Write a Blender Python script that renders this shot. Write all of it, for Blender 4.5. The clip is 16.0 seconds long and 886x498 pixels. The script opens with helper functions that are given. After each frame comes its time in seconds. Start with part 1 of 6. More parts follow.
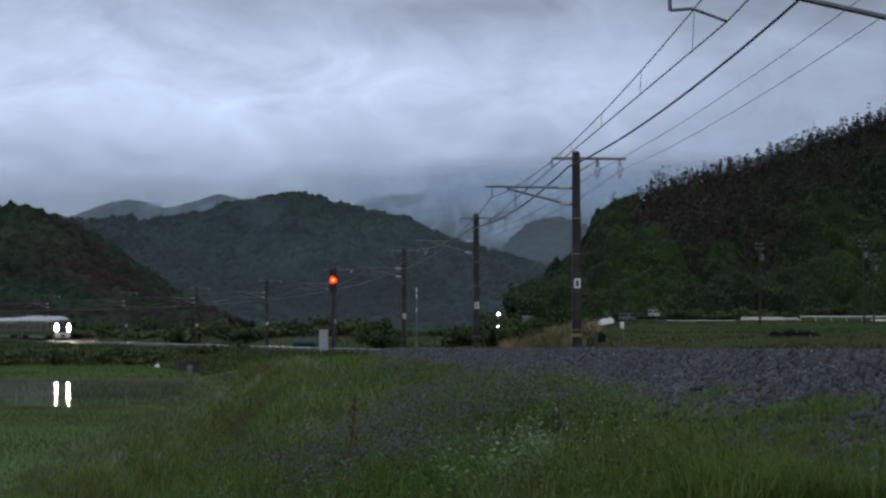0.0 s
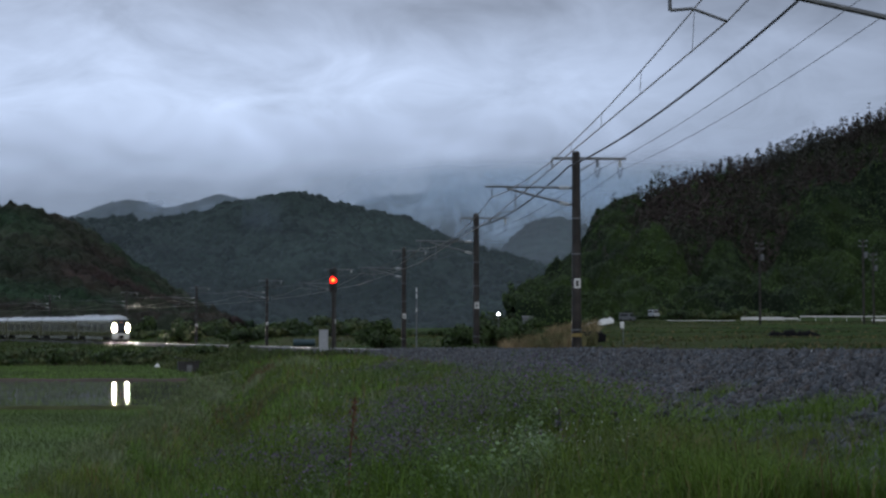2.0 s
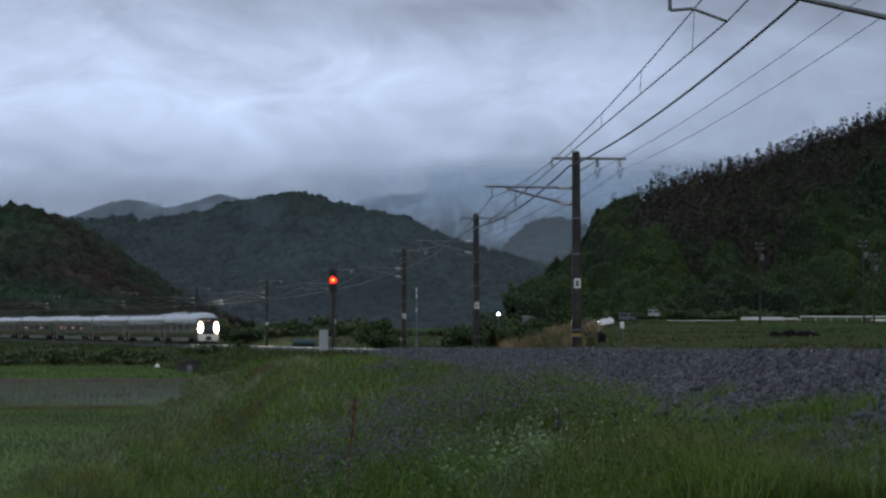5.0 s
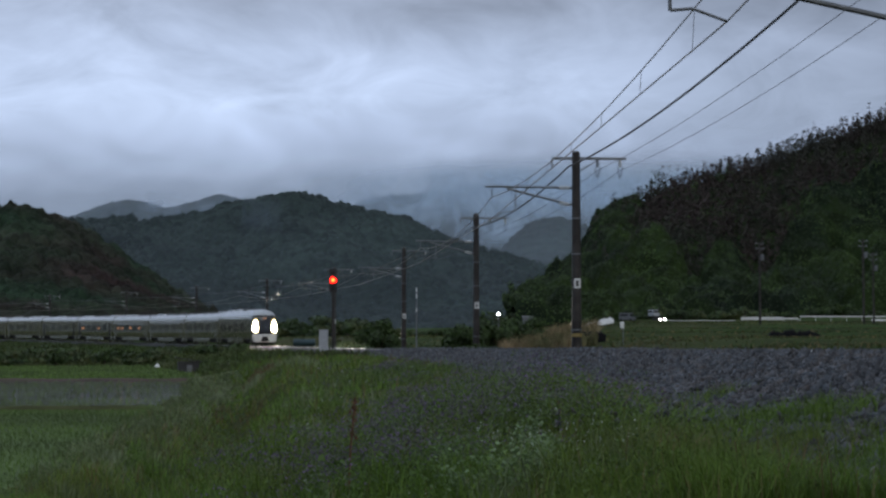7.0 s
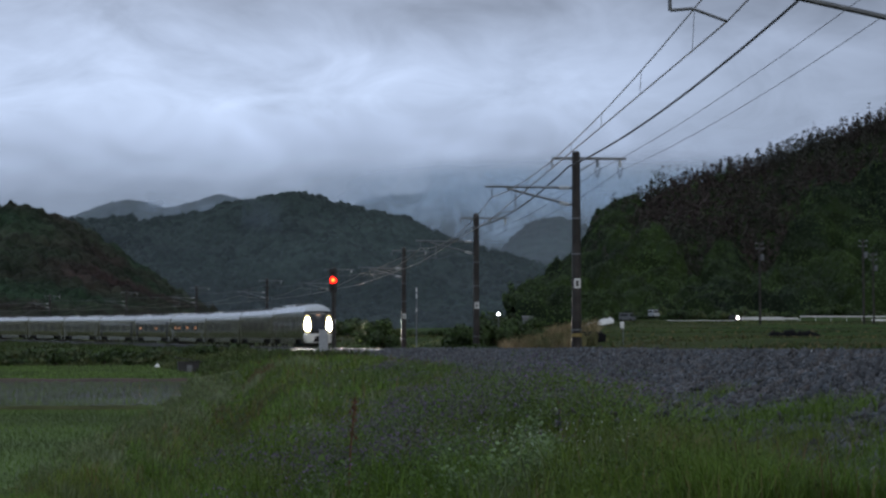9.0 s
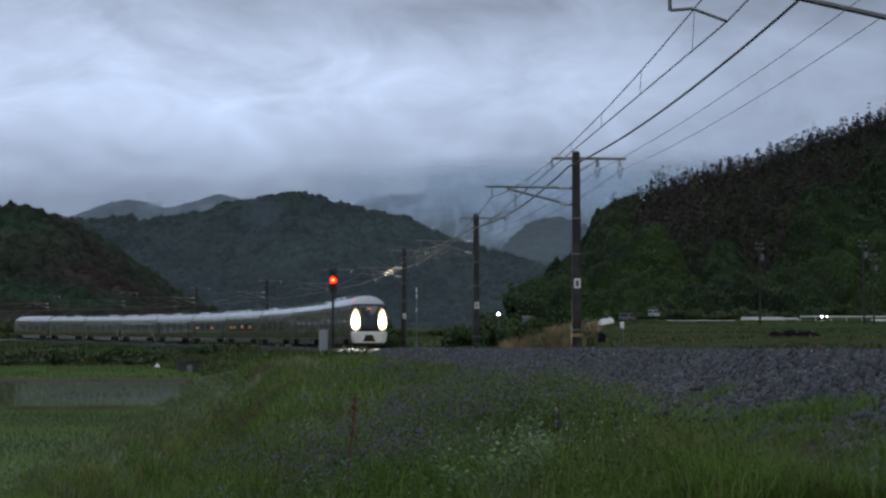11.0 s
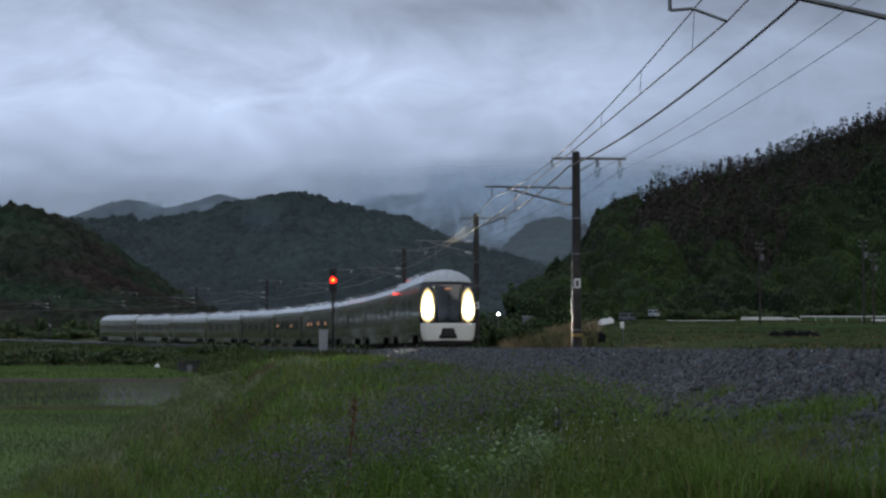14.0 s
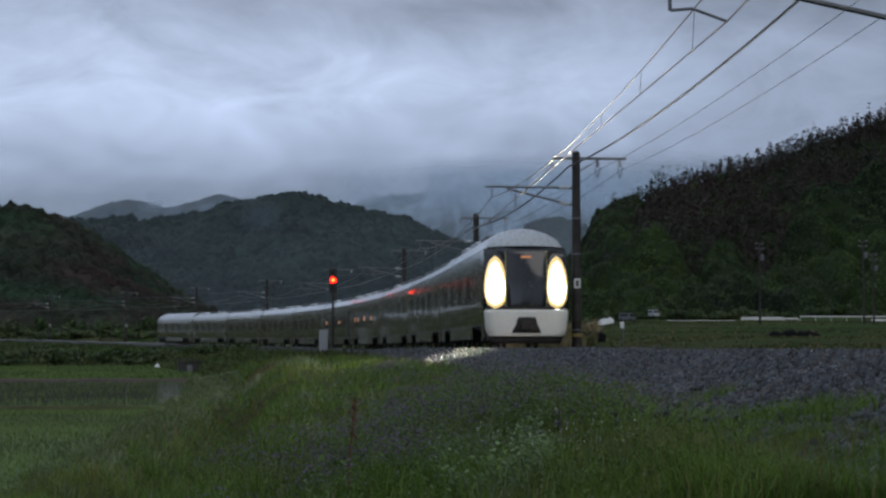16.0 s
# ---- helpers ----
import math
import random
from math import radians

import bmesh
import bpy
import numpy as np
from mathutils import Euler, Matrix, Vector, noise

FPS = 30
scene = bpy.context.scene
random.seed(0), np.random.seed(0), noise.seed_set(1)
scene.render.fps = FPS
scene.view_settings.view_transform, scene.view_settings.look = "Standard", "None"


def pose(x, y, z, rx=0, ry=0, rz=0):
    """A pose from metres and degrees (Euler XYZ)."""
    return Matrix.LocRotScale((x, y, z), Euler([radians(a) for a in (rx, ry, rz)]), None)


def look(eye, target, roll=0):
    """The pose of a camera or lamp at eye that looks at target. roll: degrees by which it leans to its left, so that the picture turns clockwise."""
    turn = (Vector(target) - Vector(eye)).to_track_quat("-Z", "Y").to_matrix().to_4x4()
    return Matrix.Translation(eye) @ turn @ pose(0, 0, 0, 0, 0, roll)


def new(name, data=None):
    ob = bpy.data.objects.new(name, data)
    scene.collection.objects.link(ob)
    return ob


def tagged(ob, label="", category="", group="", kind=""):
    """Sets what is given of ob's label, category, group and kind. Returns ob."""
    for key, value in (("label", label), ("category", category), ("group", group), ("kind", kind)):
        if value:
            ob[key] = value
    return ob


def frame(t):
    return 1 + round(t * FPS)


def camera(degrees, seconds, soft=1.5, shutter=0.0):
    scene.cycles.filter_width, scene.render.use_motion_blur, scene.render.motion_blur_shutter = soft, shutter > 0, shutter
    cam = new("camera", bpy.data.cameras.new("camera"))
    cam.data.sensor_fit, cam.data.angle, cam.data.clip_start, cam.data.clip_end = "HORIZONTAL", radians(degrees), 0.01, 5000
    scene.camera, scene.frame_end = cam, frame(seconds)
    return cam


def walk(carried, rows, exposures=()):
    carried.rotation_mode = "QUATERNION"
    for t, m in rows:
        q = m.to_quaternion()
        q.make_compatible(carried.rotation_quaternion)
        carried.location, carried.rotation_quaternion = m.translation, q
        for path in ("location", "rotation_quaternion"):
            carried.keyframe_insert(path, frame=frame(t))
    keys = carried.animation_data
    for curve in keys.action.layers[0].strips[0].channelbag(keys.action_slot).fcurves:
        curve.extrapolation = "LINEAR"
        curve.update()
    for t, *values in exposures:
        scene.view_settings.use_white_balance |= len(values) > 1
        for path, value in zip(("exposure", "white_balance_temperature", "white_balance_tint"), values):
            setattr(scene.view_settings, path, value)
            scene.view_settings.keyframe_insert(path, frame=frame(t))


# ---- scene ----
# camera: stands still in the grass beside the line, eye level with the rail tops
cam = camera(26.73, 16.0, soft=2.5, shutter=0.5)
EYE = pose(0, 0, 0.02, 93.07, 0, 0)
walk(cam, [(0, EYE), (16, EYE)], exposures=[(0, 0.0), (9, 0.0), (12.5, -0.03), (16, -0.12)])

# world: a heavy overcast sky at dusk
world = bpy.data.worlds.new("dusk_sky")
scene.world = world
world.use_nodes = True
wt = world.node_tree
wt.nodes.clear()


def wnode(kind, **inputs):
    n = wt.nodes.new(kind)
    for key, value in inputs.items():
        n.inputs[key.replace("_", " ")].default_value = value
    return n


w_sky = wnode("ShaderNodeTexSky")
w_sky.sky_type = "NISHITA"
w_sky.sun_disc = False
w_sky.sun_elevation, w_sky.sun_rotation = radians(14), radians(200)
w_clear = wnode("ShaderNodeBackground", Strength=0.05)
wt.links.new(w_sky.outputs[0], w_clear.inputs[0])
w_co = wnode("ShaderNodeTexCoord")
w_map = wnode("ShaderNodeMapping")
w_map.inputs["Scale"].default_value = (1.0, 1.0, 2.1)
w_map.inputs["Location"].default_value = (0.35, 0.1, 0.22)
wt.links.new(w_co.outputs["Generated"], w_map.inputs[0])
w_big = wnode("ShaderNodeTexNoise", Scale=5.5, Detail=6.0, Roughness=0.5, Distortion=0.3)
w_fine = wnode("ShaderNodeTexNoise", Scale=15.0, Detail=7.0, Roughness=0.56, Distortion=0.6)
for n in (w_big, w_fine):
    wt.links.new(w_map.outputs[0], n.inputs["Vector"])
w_sep = wnode("ShaderNodeSeparateXYZ")
wt.links.new(w_co.outputs["Generated"], w_sep.inputs[0])
w_height = wnode("ShaderNodeValToRGB")
stops = [(0.0, (0.20, 0.25, 0.34)), (0.078, (0.27, 0.33, 0.45)), (0.10, (0.46, 0.56, 0.77)),
         (0.13, (0.59, 0.715, 0.97)), (0.16, (0.54, 0.65, 0.88)), (0.19, (0.36, 0.425, 0.565)),
         (0.26, (0.40, 0.47, 0.61)), (1.0, (0.52, 0.60, 0.74))]
while len(w_height.color_ramp.elements) < len(stops):
    w_height.color_ramp.elements.new(0.5)
for e, (p, c) in zip(w_height.color_ramp.elements, stops):
    e.position, e.color = p, (*c, 1)
w_bend = wnode("ShaderNodeMath")
w_bend.operation = "MULTIPLY_ADD"
w_bend.inputs[1].default_value = 0.05
w_off = wnode("ShaderNodeMath")
w_off.operation = "SUBTRACT"
w_off.inputs[1].default_value = 0.025
wt.links.new(w_big.outputs[0], w_bend.inputs[0])
wt.links.new(w_sep.outputs[2], w_bend.inputs[2])
wt.links.new(w_bend.outputs[0], w_off.inputs[0])
wt.links.new(w_off.outputs[0], w_height.inputs[0])
w_vary = wnode("ShaderNodeMapRange")
w_vary.inputs["From Min"].default_value, w_vary.inputs["From Max"].default_value = 0.3, 0.7
w_vary.inputs["To Min"].default_value, w_vary.inputs["To Max"].default_value = 0.78, 1.16
wt.links.new(w_fine.outputs[0], w_vary.inputs[0])
w_mul = wnode("ShaderNodeVectorMath")
w_mul.operation = "SCALE"
wt.links.new(w_height.outputs[0], w_mul.inputs[0])
wt.links.new(w_vary.outputs[0], w_mul.inputs["Scale"])
w_side = wnode("ShaderNodeMapRange")
w_side.inputs["From Min"].default_value, w_side.inputs["From Max"].default_value = -0.02, 0.25
w_side.inputs["To Min"].default_value, w_side.inputs["To Max"].default_value = 1.0, 0.55
wt.links.new(w_sep.outputs[0], w_side.inputs[0])
w_mul2 = wnode("ShaderNodeVectorMath")
w_mul2.operation = "SCALE"
wt.links.new(w_mul.outputs[0], w_mul2.inputs[0])
wt.links.new(w_side.outputs[0], w_mul2.inputs["Scale"])
w_cloud = wnode("ShaderNodeBackground", Strength=1.0)
wt.links.new(w_mul2.outputs[0], w_cloud.inputs[0])
w_mix = wnode("ShaderNodeMixShader", Fac=0.96)
wt.links.new(w_clear.outputs[0], w_mix.inputs[1])
wt.links.new(w_cloud.outputs[0], w_mix.inputs[2])
w_out = wnode("ShaderNodeOutputWorld")
wt.links.new(w_mix.outputs[0], w_out.inputs[0])

sun = new("sun", bpy.data.lights.new("sun", "SUN"))
sun.data.energy, sun.data.angle, sun.data.color = 0.55, radians(40), (1.0, 0.96, 0.92)
sun.matrix_world = look((40, -90, 60), (0, 0, 0))


# ---- materials ----
def material(name, base, rough=0.8, metal=0.0, vary=0.25, scale=4.0, fine=60.0, bump=0.2, second=None, mix_scale=0.6,
             island=0.0, emit=0.0, bump_dist=0.02, coat=0.0, translucent=0.0, objrand=0.0, spec=0.5, crowns=0.0):
    """A surface with colour variation at two scales and fine relief."""
    m = bpy.data.materials.new(name)
    m.use_nodes = True
    nt = m.node_tree
    bs = nt.nodes["Principled BSDF"]
    co = nt.nodes.new("ShaderNodeTexCoord")

    def noise_at(s, detail=5.0):
        n = nt.nodes.new("ShaderNodeTexNoise")
        n.inputs["Scale"].default_value, n.inputs["Detail"].default_value = s, detail
        nt.links.new(co.outputs["Object"], n.inputs["Vector"])
        return n.outputs[0]

    def remap(sock, lo, hi, f0=0.3, f1=0.7):
        r = nt.nodes.new("ShaderNodeMapRange")
        r.inputs["From Min"].default_value, r.inputs["From Max"].default_value = f0, f1
        r.inputs["To Min"].default_value, r.inputs["To Max"].default_value = lo, hi
        nt.links.new(sock, r.inputs[0])
        return r.outputs[0]

    def times(a, b):
        n = nt.nodes.new("ShaderNodeMath")
        n.operation = "MULTIPLY"
        nt.links.new(a, n.inputs[0])
        nt.links.new(b, n.inputs[1])
        return n.outputs[0]

    big, small = noise_at(scale), noise_at(fine)
    gain = times(remap(big, 1 - vary, 1 + vary), remap(small, 1 - vary * 0.6, 1 + vary * 0.6))
    if island:
        geo = nt.nodes.new("ShaderNodeNewGeometry")
        gain = times(gain, remap(geo.outputs["Random Per Island"], 1 - island, 1 + island, 0, 1))
    if crowns:
        vo = nt.nodes.new("ShaderNodeTexVoronoi")
        vo.inputs["Scale"].default_value = crowns
        nt.links.new(co.outputs["Object"], vo.inputs["Vector"])
        sv = nt.nodes.new("ShaderNodeSeparateColor")
        nt.links.new(vo.outputs["Color"], sv.inputs[0])
        gain = times(gain, remap(sv.outputs[0], 0.62, 1.38, 0, 1))
    if objrand:
        info = nt.nodes.new("ShaderNodeObjectInfo")
        gain = times(gain, remap(info.outputs["Random"], 1 - objrand, 1 + objrand, 0, 1))
    mixc = nt.nodes.new("ShaderNodeMix")
    mixc.data_type = "RGBA"
    mixc.inputs[6].default_value = (*base, 1)
    mixc.inputs[7].default_value = (*(second or base), 1)
    nt.links.new(remap(noise_at(mix_scale, 4.0), 0, 1, 0.4, 0.62), mixc.inputs[0])
    sc = nt.nodes.new("ShaderNodeVectorMath")
    sc.operation = "SCALE"
    nt.links.new(mixc.outputs[2], sc.inputs[0])
    nt.links.new(gain, sc.inputs["Scale"])
    nt.links.new(sc.outputs[0], bs.inputs["Base Color"])
    bs.inputs["Metallic"].default_value = metal
    bs.inputs["Specular IOR Level"].default_value = spec
    nt.links.new(remap(small, max(0.02, rough - 0.08), min(1, rough + 0.08)), bs.inputs["Roughness"])
    if coat:
        bs.inputs["Coat Weight"].default_value = coat
        bs.inputs["Coat Roughness"].default_value = 0.06
    if bump:
        bp = nt.nodes.new("ShaderNodeBump")
        bp.inputs["Strength"].default_value, bp.inputs["Distance"].default_value = bump, bump_dist
        nt.links.new(small, bp.inputs["Height"])
        nt.links.new(bp.outputs[0], bs.inputs["Normal"])
    if translucent:
        tr = nt.nodes.new("ShaderNodeBsdfTranslucent")
        nt.links.new(sc.outputs[0], tr.inputs[0])
        ms = nt.nodes.new("ShaderNodeMixShader")
        ms.inputs[0].default_value = translucent
        nt.links.new(bs.outputs[0], ms.inputs[1])
        nt.links.new(tr.outputs[0], ms.inputs[2])
        nt.links.new(ms.outputs[0], nt.nodes["Material Output"].inputs[0])
    return m


def glow(name, colour, strength):
    m = bpy.data.materials.new(name)
    m.use_nodes = True
    bs = m.node_tree.nodes["Principled BSDF"]
    bs.inputs["Base Color"].default_value = (*colour, 1)
    bs.inputs["Emission Color"].default_value = (*colour, 1)
    bs.inputs["Emission Strength"].default_value = strength
    return m


GRASS = material("grass_ground", (0.05, 0.095, 0.022), 0.9, vary=0.35, scale=0.5, fine=14, second=(0.07, 0.075, 0.03), mix_scale=0.15, bump=0.6, bump_dist=0.06, spec=0.1)
FIELD = material("field_grass", (0.038, 0.066, 0.016), 0.9, vary=0.35, scale=0.08, fine=2.5, second=(0.062, 0.066, 0.026), mix_scale=0.03, bump=0.6, bump_dist=0.2, spec=0.08)
BLADE = material("grass_blade", (0.118, 0.210, 0.030), 0.65, vary=0.25, scale=0.5, fine=6, second=(0.13, 0.17, 0.032), mix_scale=0.35, island=0.45, bump=0, translucent=0.4)
TERRACE = material("terrace_grass_blade", (0.050, 0.086, 0.020), 0.8, vary=0.35, scale=0.05, fine=2, second=(0.07, 0.085, 0.026), mix_scale=0.06, island=0.45, bump=0, translucent=0.25)
PALEBLADE = material("pale_grass_blade", (0.20, 0.24, 0.13), 0.7, vary=0.3, scale=0.6, fine=6, second=(0.12, 0.16, 0.06), mix_scale=0.4, island=0.4, bump=0, translucent=0.3)
WEED = material("weed_leaf", (0.085, 0.150, 0.034), 0.65, vary=0.3, scale=1.2, fine=9, second=(0.10, 0.14, 0.05), mix_scale=0.7, island=0.45, bump=0, translucent=0.3)
HERB = material("pale_herb_leaf", (0.17, 0.25, 0.12), 0.6, vary=0.25, scale=1.2, fine=9, second=(0.12, 0.19, 0.07), mix_scale=0.7, island=0.4, bump=0, translucent=0.25)
DRYBLADE = material("dry_grass_blade", (0.16, 0.12, 0.055), 0.8, vary=0.25, scale=0.5, fine=6, island=0.4, bump=0, translucent=0.2)
RUSTBLADE = material("rusty_sorrel_stalk", (0.15, 0.065, 0.04), 0.8, vary=0.25, scale=0.5, fine=6, second=(0.12, 0.09, 0.04), mix_scale=0.6, island=0.4, bump=0, translucent=0.2)
PETAL = material("vetch_petal", (0.150, 0.115, 0.19), 0.7, vary=0.2, scale=1, fine=20, island=0.4, bump=0, translucent=0.2)
WHITEPETAL = material("white_petal", (0.35, 0.4, 0.33), 0.7, vary=0.2, scale=1, fine=20, island=0.4, bump=0)
MTLEAF = material("mountain_leaf", (0.027, 0.042, 0.034), 0.9, vary=0.35, scale=0.012, fine=0.25, second=(0.022, 0.030, 0.027), mix_scale=0.006, bump=0, spec=0.1, crowns=0.16)
HILLLEAF = material("hill_leaf", (0.023, 0.043, 0.024), 0.9, vary=0.35, scale=0.04, fine=0.5, second=(0.039, 0.027, 0.025), mix_scale=0.012, bump=0, spec=0.1, crowns=0.28)
# dark second tone, in crown-sized patches, paints the shade between tree crowns
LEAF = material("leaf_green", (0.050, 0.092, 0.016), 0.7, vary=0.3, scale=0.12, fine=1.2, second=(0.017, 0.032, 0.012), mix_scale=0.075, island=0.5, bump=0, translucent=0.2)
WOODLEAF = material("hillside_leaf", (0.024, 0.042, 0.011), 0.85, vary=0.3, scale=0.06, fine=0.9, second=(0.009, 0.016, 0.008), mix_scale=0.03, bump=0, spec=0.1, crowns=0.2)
LARCH = material("larch_needles", (0.038, 0.041, 0.028), 0.8, vary=0.3, scale=0.12, fine=1.2, second=(0.050, 0.036, 0.032), mix_scale=0.03, island=0.45, bump=0)
BUSHLEAF = material("bush_leaf", (0.048, 0.088, 0.024), 0.6, vary=0.3, scale=0.8, fine=8, second=(0.07, 0.085, 0.028), mix_scale=0.4, island=0.5, bump=0, translucent=0.2)
BARK = material("bark", (0.06, 0.045, 0.035), 0.9, vary=0.35, scale=2, fine=25, bump=0.6)
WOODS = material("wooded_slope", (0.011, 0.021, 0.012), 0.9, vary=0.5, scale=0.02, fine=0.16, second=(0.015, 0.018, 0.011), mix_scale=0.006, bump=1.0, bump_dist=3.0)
# distance haze is put into this paler, bluer wood colour
HAZEWOODS = material("hazed_far_slope", (0.032, 0.047, 0.042), 0.9, vary=0.45, scale=0.012, fine=0.08, second=(0.036, 0.045, 0.042), mix_scale=0.004, bump=1.0, bump_dist=5.0)
# near black: the shade in the gaps between stones is in the bed's colour
BALLASTGAPS = material("ballast_bed", (0.010, 0.011, 0.012), 0.75, vary=0.4, scale=1.5, fine=35, bump=0.8, bump_dist=0.04)
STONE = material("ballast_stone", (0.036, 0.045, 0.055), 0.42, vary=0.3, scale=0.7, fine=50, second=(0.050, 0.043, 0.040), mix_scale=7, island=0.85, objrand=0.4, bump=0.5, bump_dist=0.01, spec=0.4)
RAILTOP = material("polished_rail", (0.6, 0.58, 0.54), 0.3, 1.0, vary=0.12, scale=2, fine=30, bump=0.03)
RUST = material("rusty_rail_side", (0.10, 0.06, 0.04), 0.8, 0.2, vary=0.35, scale=3, fine=50, bump=0.4)
CONCRETE = material("weathered_concrete", (0.30, 0.29, 0.27), 0.85, vary=0.2, scale=1.5, fine=40, bump=0.4)
POLECON = material("dark_stained_concrete", (0.024, 0.020, 0.018), 0.37, vary=0.3, scale=2.0, fine=25, second=(0.05, 0.044, 0.04), mix_scale=1.5, bump=0.15, spec=0.35)
STEEL = material("galvanised_steel", (0.17, 0.18, 0.19), 0.55, 0.6, vary=0.2, scale=4, fine=60, bump=0.1)
WIREMAT = material("overhead_wire", (0.07, 0.07, 0.075), 0.7, 0.2, vary=0.15, scale=2, fine=40, bump=0)
CONTACTMAT = material("worn_copper_wire", (0.26, 0.22, 0.18), 0.42, 0.9, vary=0.15, scale=2, fine=40, bump=0)
PORCELAIN = material("white_porcelain", (0.65, 0.66, 0.66), 0.25, vary=0.1, scale=5, fine=60, bump=0)
WHITEPAINT = material("white_paint", (0.7, 0.71, 0.7), 0.5, vary=0.12, scale=3, fine=40, bump=0.1)
GREYPAINT = material("pale_grey_paint", (0.36, 0.38, 0.40), 0.5, vary=0.15, scale=3, fine=40, bump=0.1)
BLACKPAINT = material("black_paint", (0.02, 0.02, 0.021), 0.5, vary=0.2, scale=3, fine=40, bump=0.1)
BLACKSHEET = material("black_plastic_sheet", (0.008, 0.008, 0.009), 0.9, vary=0.3, scale=2, fine=15, bump=0.3, spec=0.1)
TARP = material("teal_tarpaulin", (0.028, 0.06, 0.072), 0.6, vary=0.2, scale=2, fine=15, bump=0.2)
WINDOWGLASS = material("tinted_side_glass", (0.03, 0.03, 0.028), 0.18, vary=0.1, scale=1, fine=10, bump=0, spec=0.3)
YELLOWPAINT = material("faded_yellow_paint", (0.26, 0.19, 0.06), 0.6, vary=0.2, scale=4, fine=40, bump=0.1)
REDGLOW = glow("signal_red", (1.0, 0.004, 0.002), 14)
REDCORE = glow("signal_red_core", (1.0, 0.16, 0.02), 6)
CHAMPAGNE = material("champagne_metallic", (0.20, 0.19, 0.105), 0.24, 0.45, vary=0.08, scale=0.5, fine=12, bump=0.02, coat=0.5)
ROOFPAINT = material("silver_roof", (0.52, 0.55, 0.57), 0.3, 0.2, vary=0.05, scale=0.6, fine=10, bump=0.0, coat=0.3)
ROOFGEAR = material("roof_equipment_grey", (0.12, 0.125, 0.13), 0.5, 0.3, vary=0.2, scale=2, fine=30, bump=0.1)
TRAINWHITE = material("white_train_front", (0.72, 0.72, 0.68), 0.3, vary=0.06, scale=1, fine=20, bump=0.02, coat=0.4)
TRAINGLASS = material("dark_train_glass", (0.02, 0.022, 0.024), 0.06, vary=0.1, scale=1, fine=10, bump=0, coat=0.5)
UNDER = material("underframe_black", (0.022, 0.02, 0.019), 0.7, 0.2, vary=0.3, scale=2, fine=25, bump=0.2)
WHEELMAT = material("wheel_steel", (0.12, 0.10, 0.09), 0.45, 0.8, vary=0.2, scale=4, fine=40, bump=0.1)
HEADLIGHT = glow("headlight_white", (1.0, 0.94, 0.76), 620)
# these two glow only to imitate the halo round the headlights
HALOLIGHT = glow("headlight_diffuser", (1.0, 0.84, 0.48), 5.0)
HALOEDGE = glow("headlight_rim", (1.0, 0.74, 0.34), 0.7)
CABINLIGHT = glow("warm_cabin_light", (1.0, 0.42, 0.18), 0.16)
SOIL = material("wet_soil", (0.062, 0.038, 0.025), 0.8, vary=0.35, scale=0.8, fine=12, bump=0.6, bump_dist=0.05)
ASPHALT = material("asphalt", (0.05, 0.05, 0.052), 0.75, vary=0.2, scale=0.4, fine=20, bump=0.2)


def water_material():
    m = bpy.data.materials.new("muddy_paddy_water")
    m.use_nodes = True
    nt = m.node_tree
    bs = nt.nodes["Principled BSDF"]
    bs.inputs["Base Color"].default_value = (0.088, 0.074, 0.068, 1)
    bs.inputs["Specular IOR Level"].default_value = 0.4
    bs.inputs["Roughness"].default_value = 0.06
    bs.inputs["IOR"].default_value = 1.33
    co = nt.nodes.new("ShaderNodeTexCoord")
    n1 = nt.nodes.new("ShaderNodeTexNoise")
    n1.inputs["Scale"].default_value, n1.inputs["Detail"].default_value = 2.5, 3
    nt.links.new(co.outputs["Object"], n1.inputs["Vector"])
    bp = nt.nodes.new("ShaderNodeBump")
    bp.inputs["Strength"].default_value, bp.inputs["Distance"].default_value = 0.2, 0.012
    nt.links.new(n1.outputs[0], bp.inputs["Height"])
    nt.links.new(bp.outputs[0], bs.inputs["Normal"])
    return m


WATER = water_material()


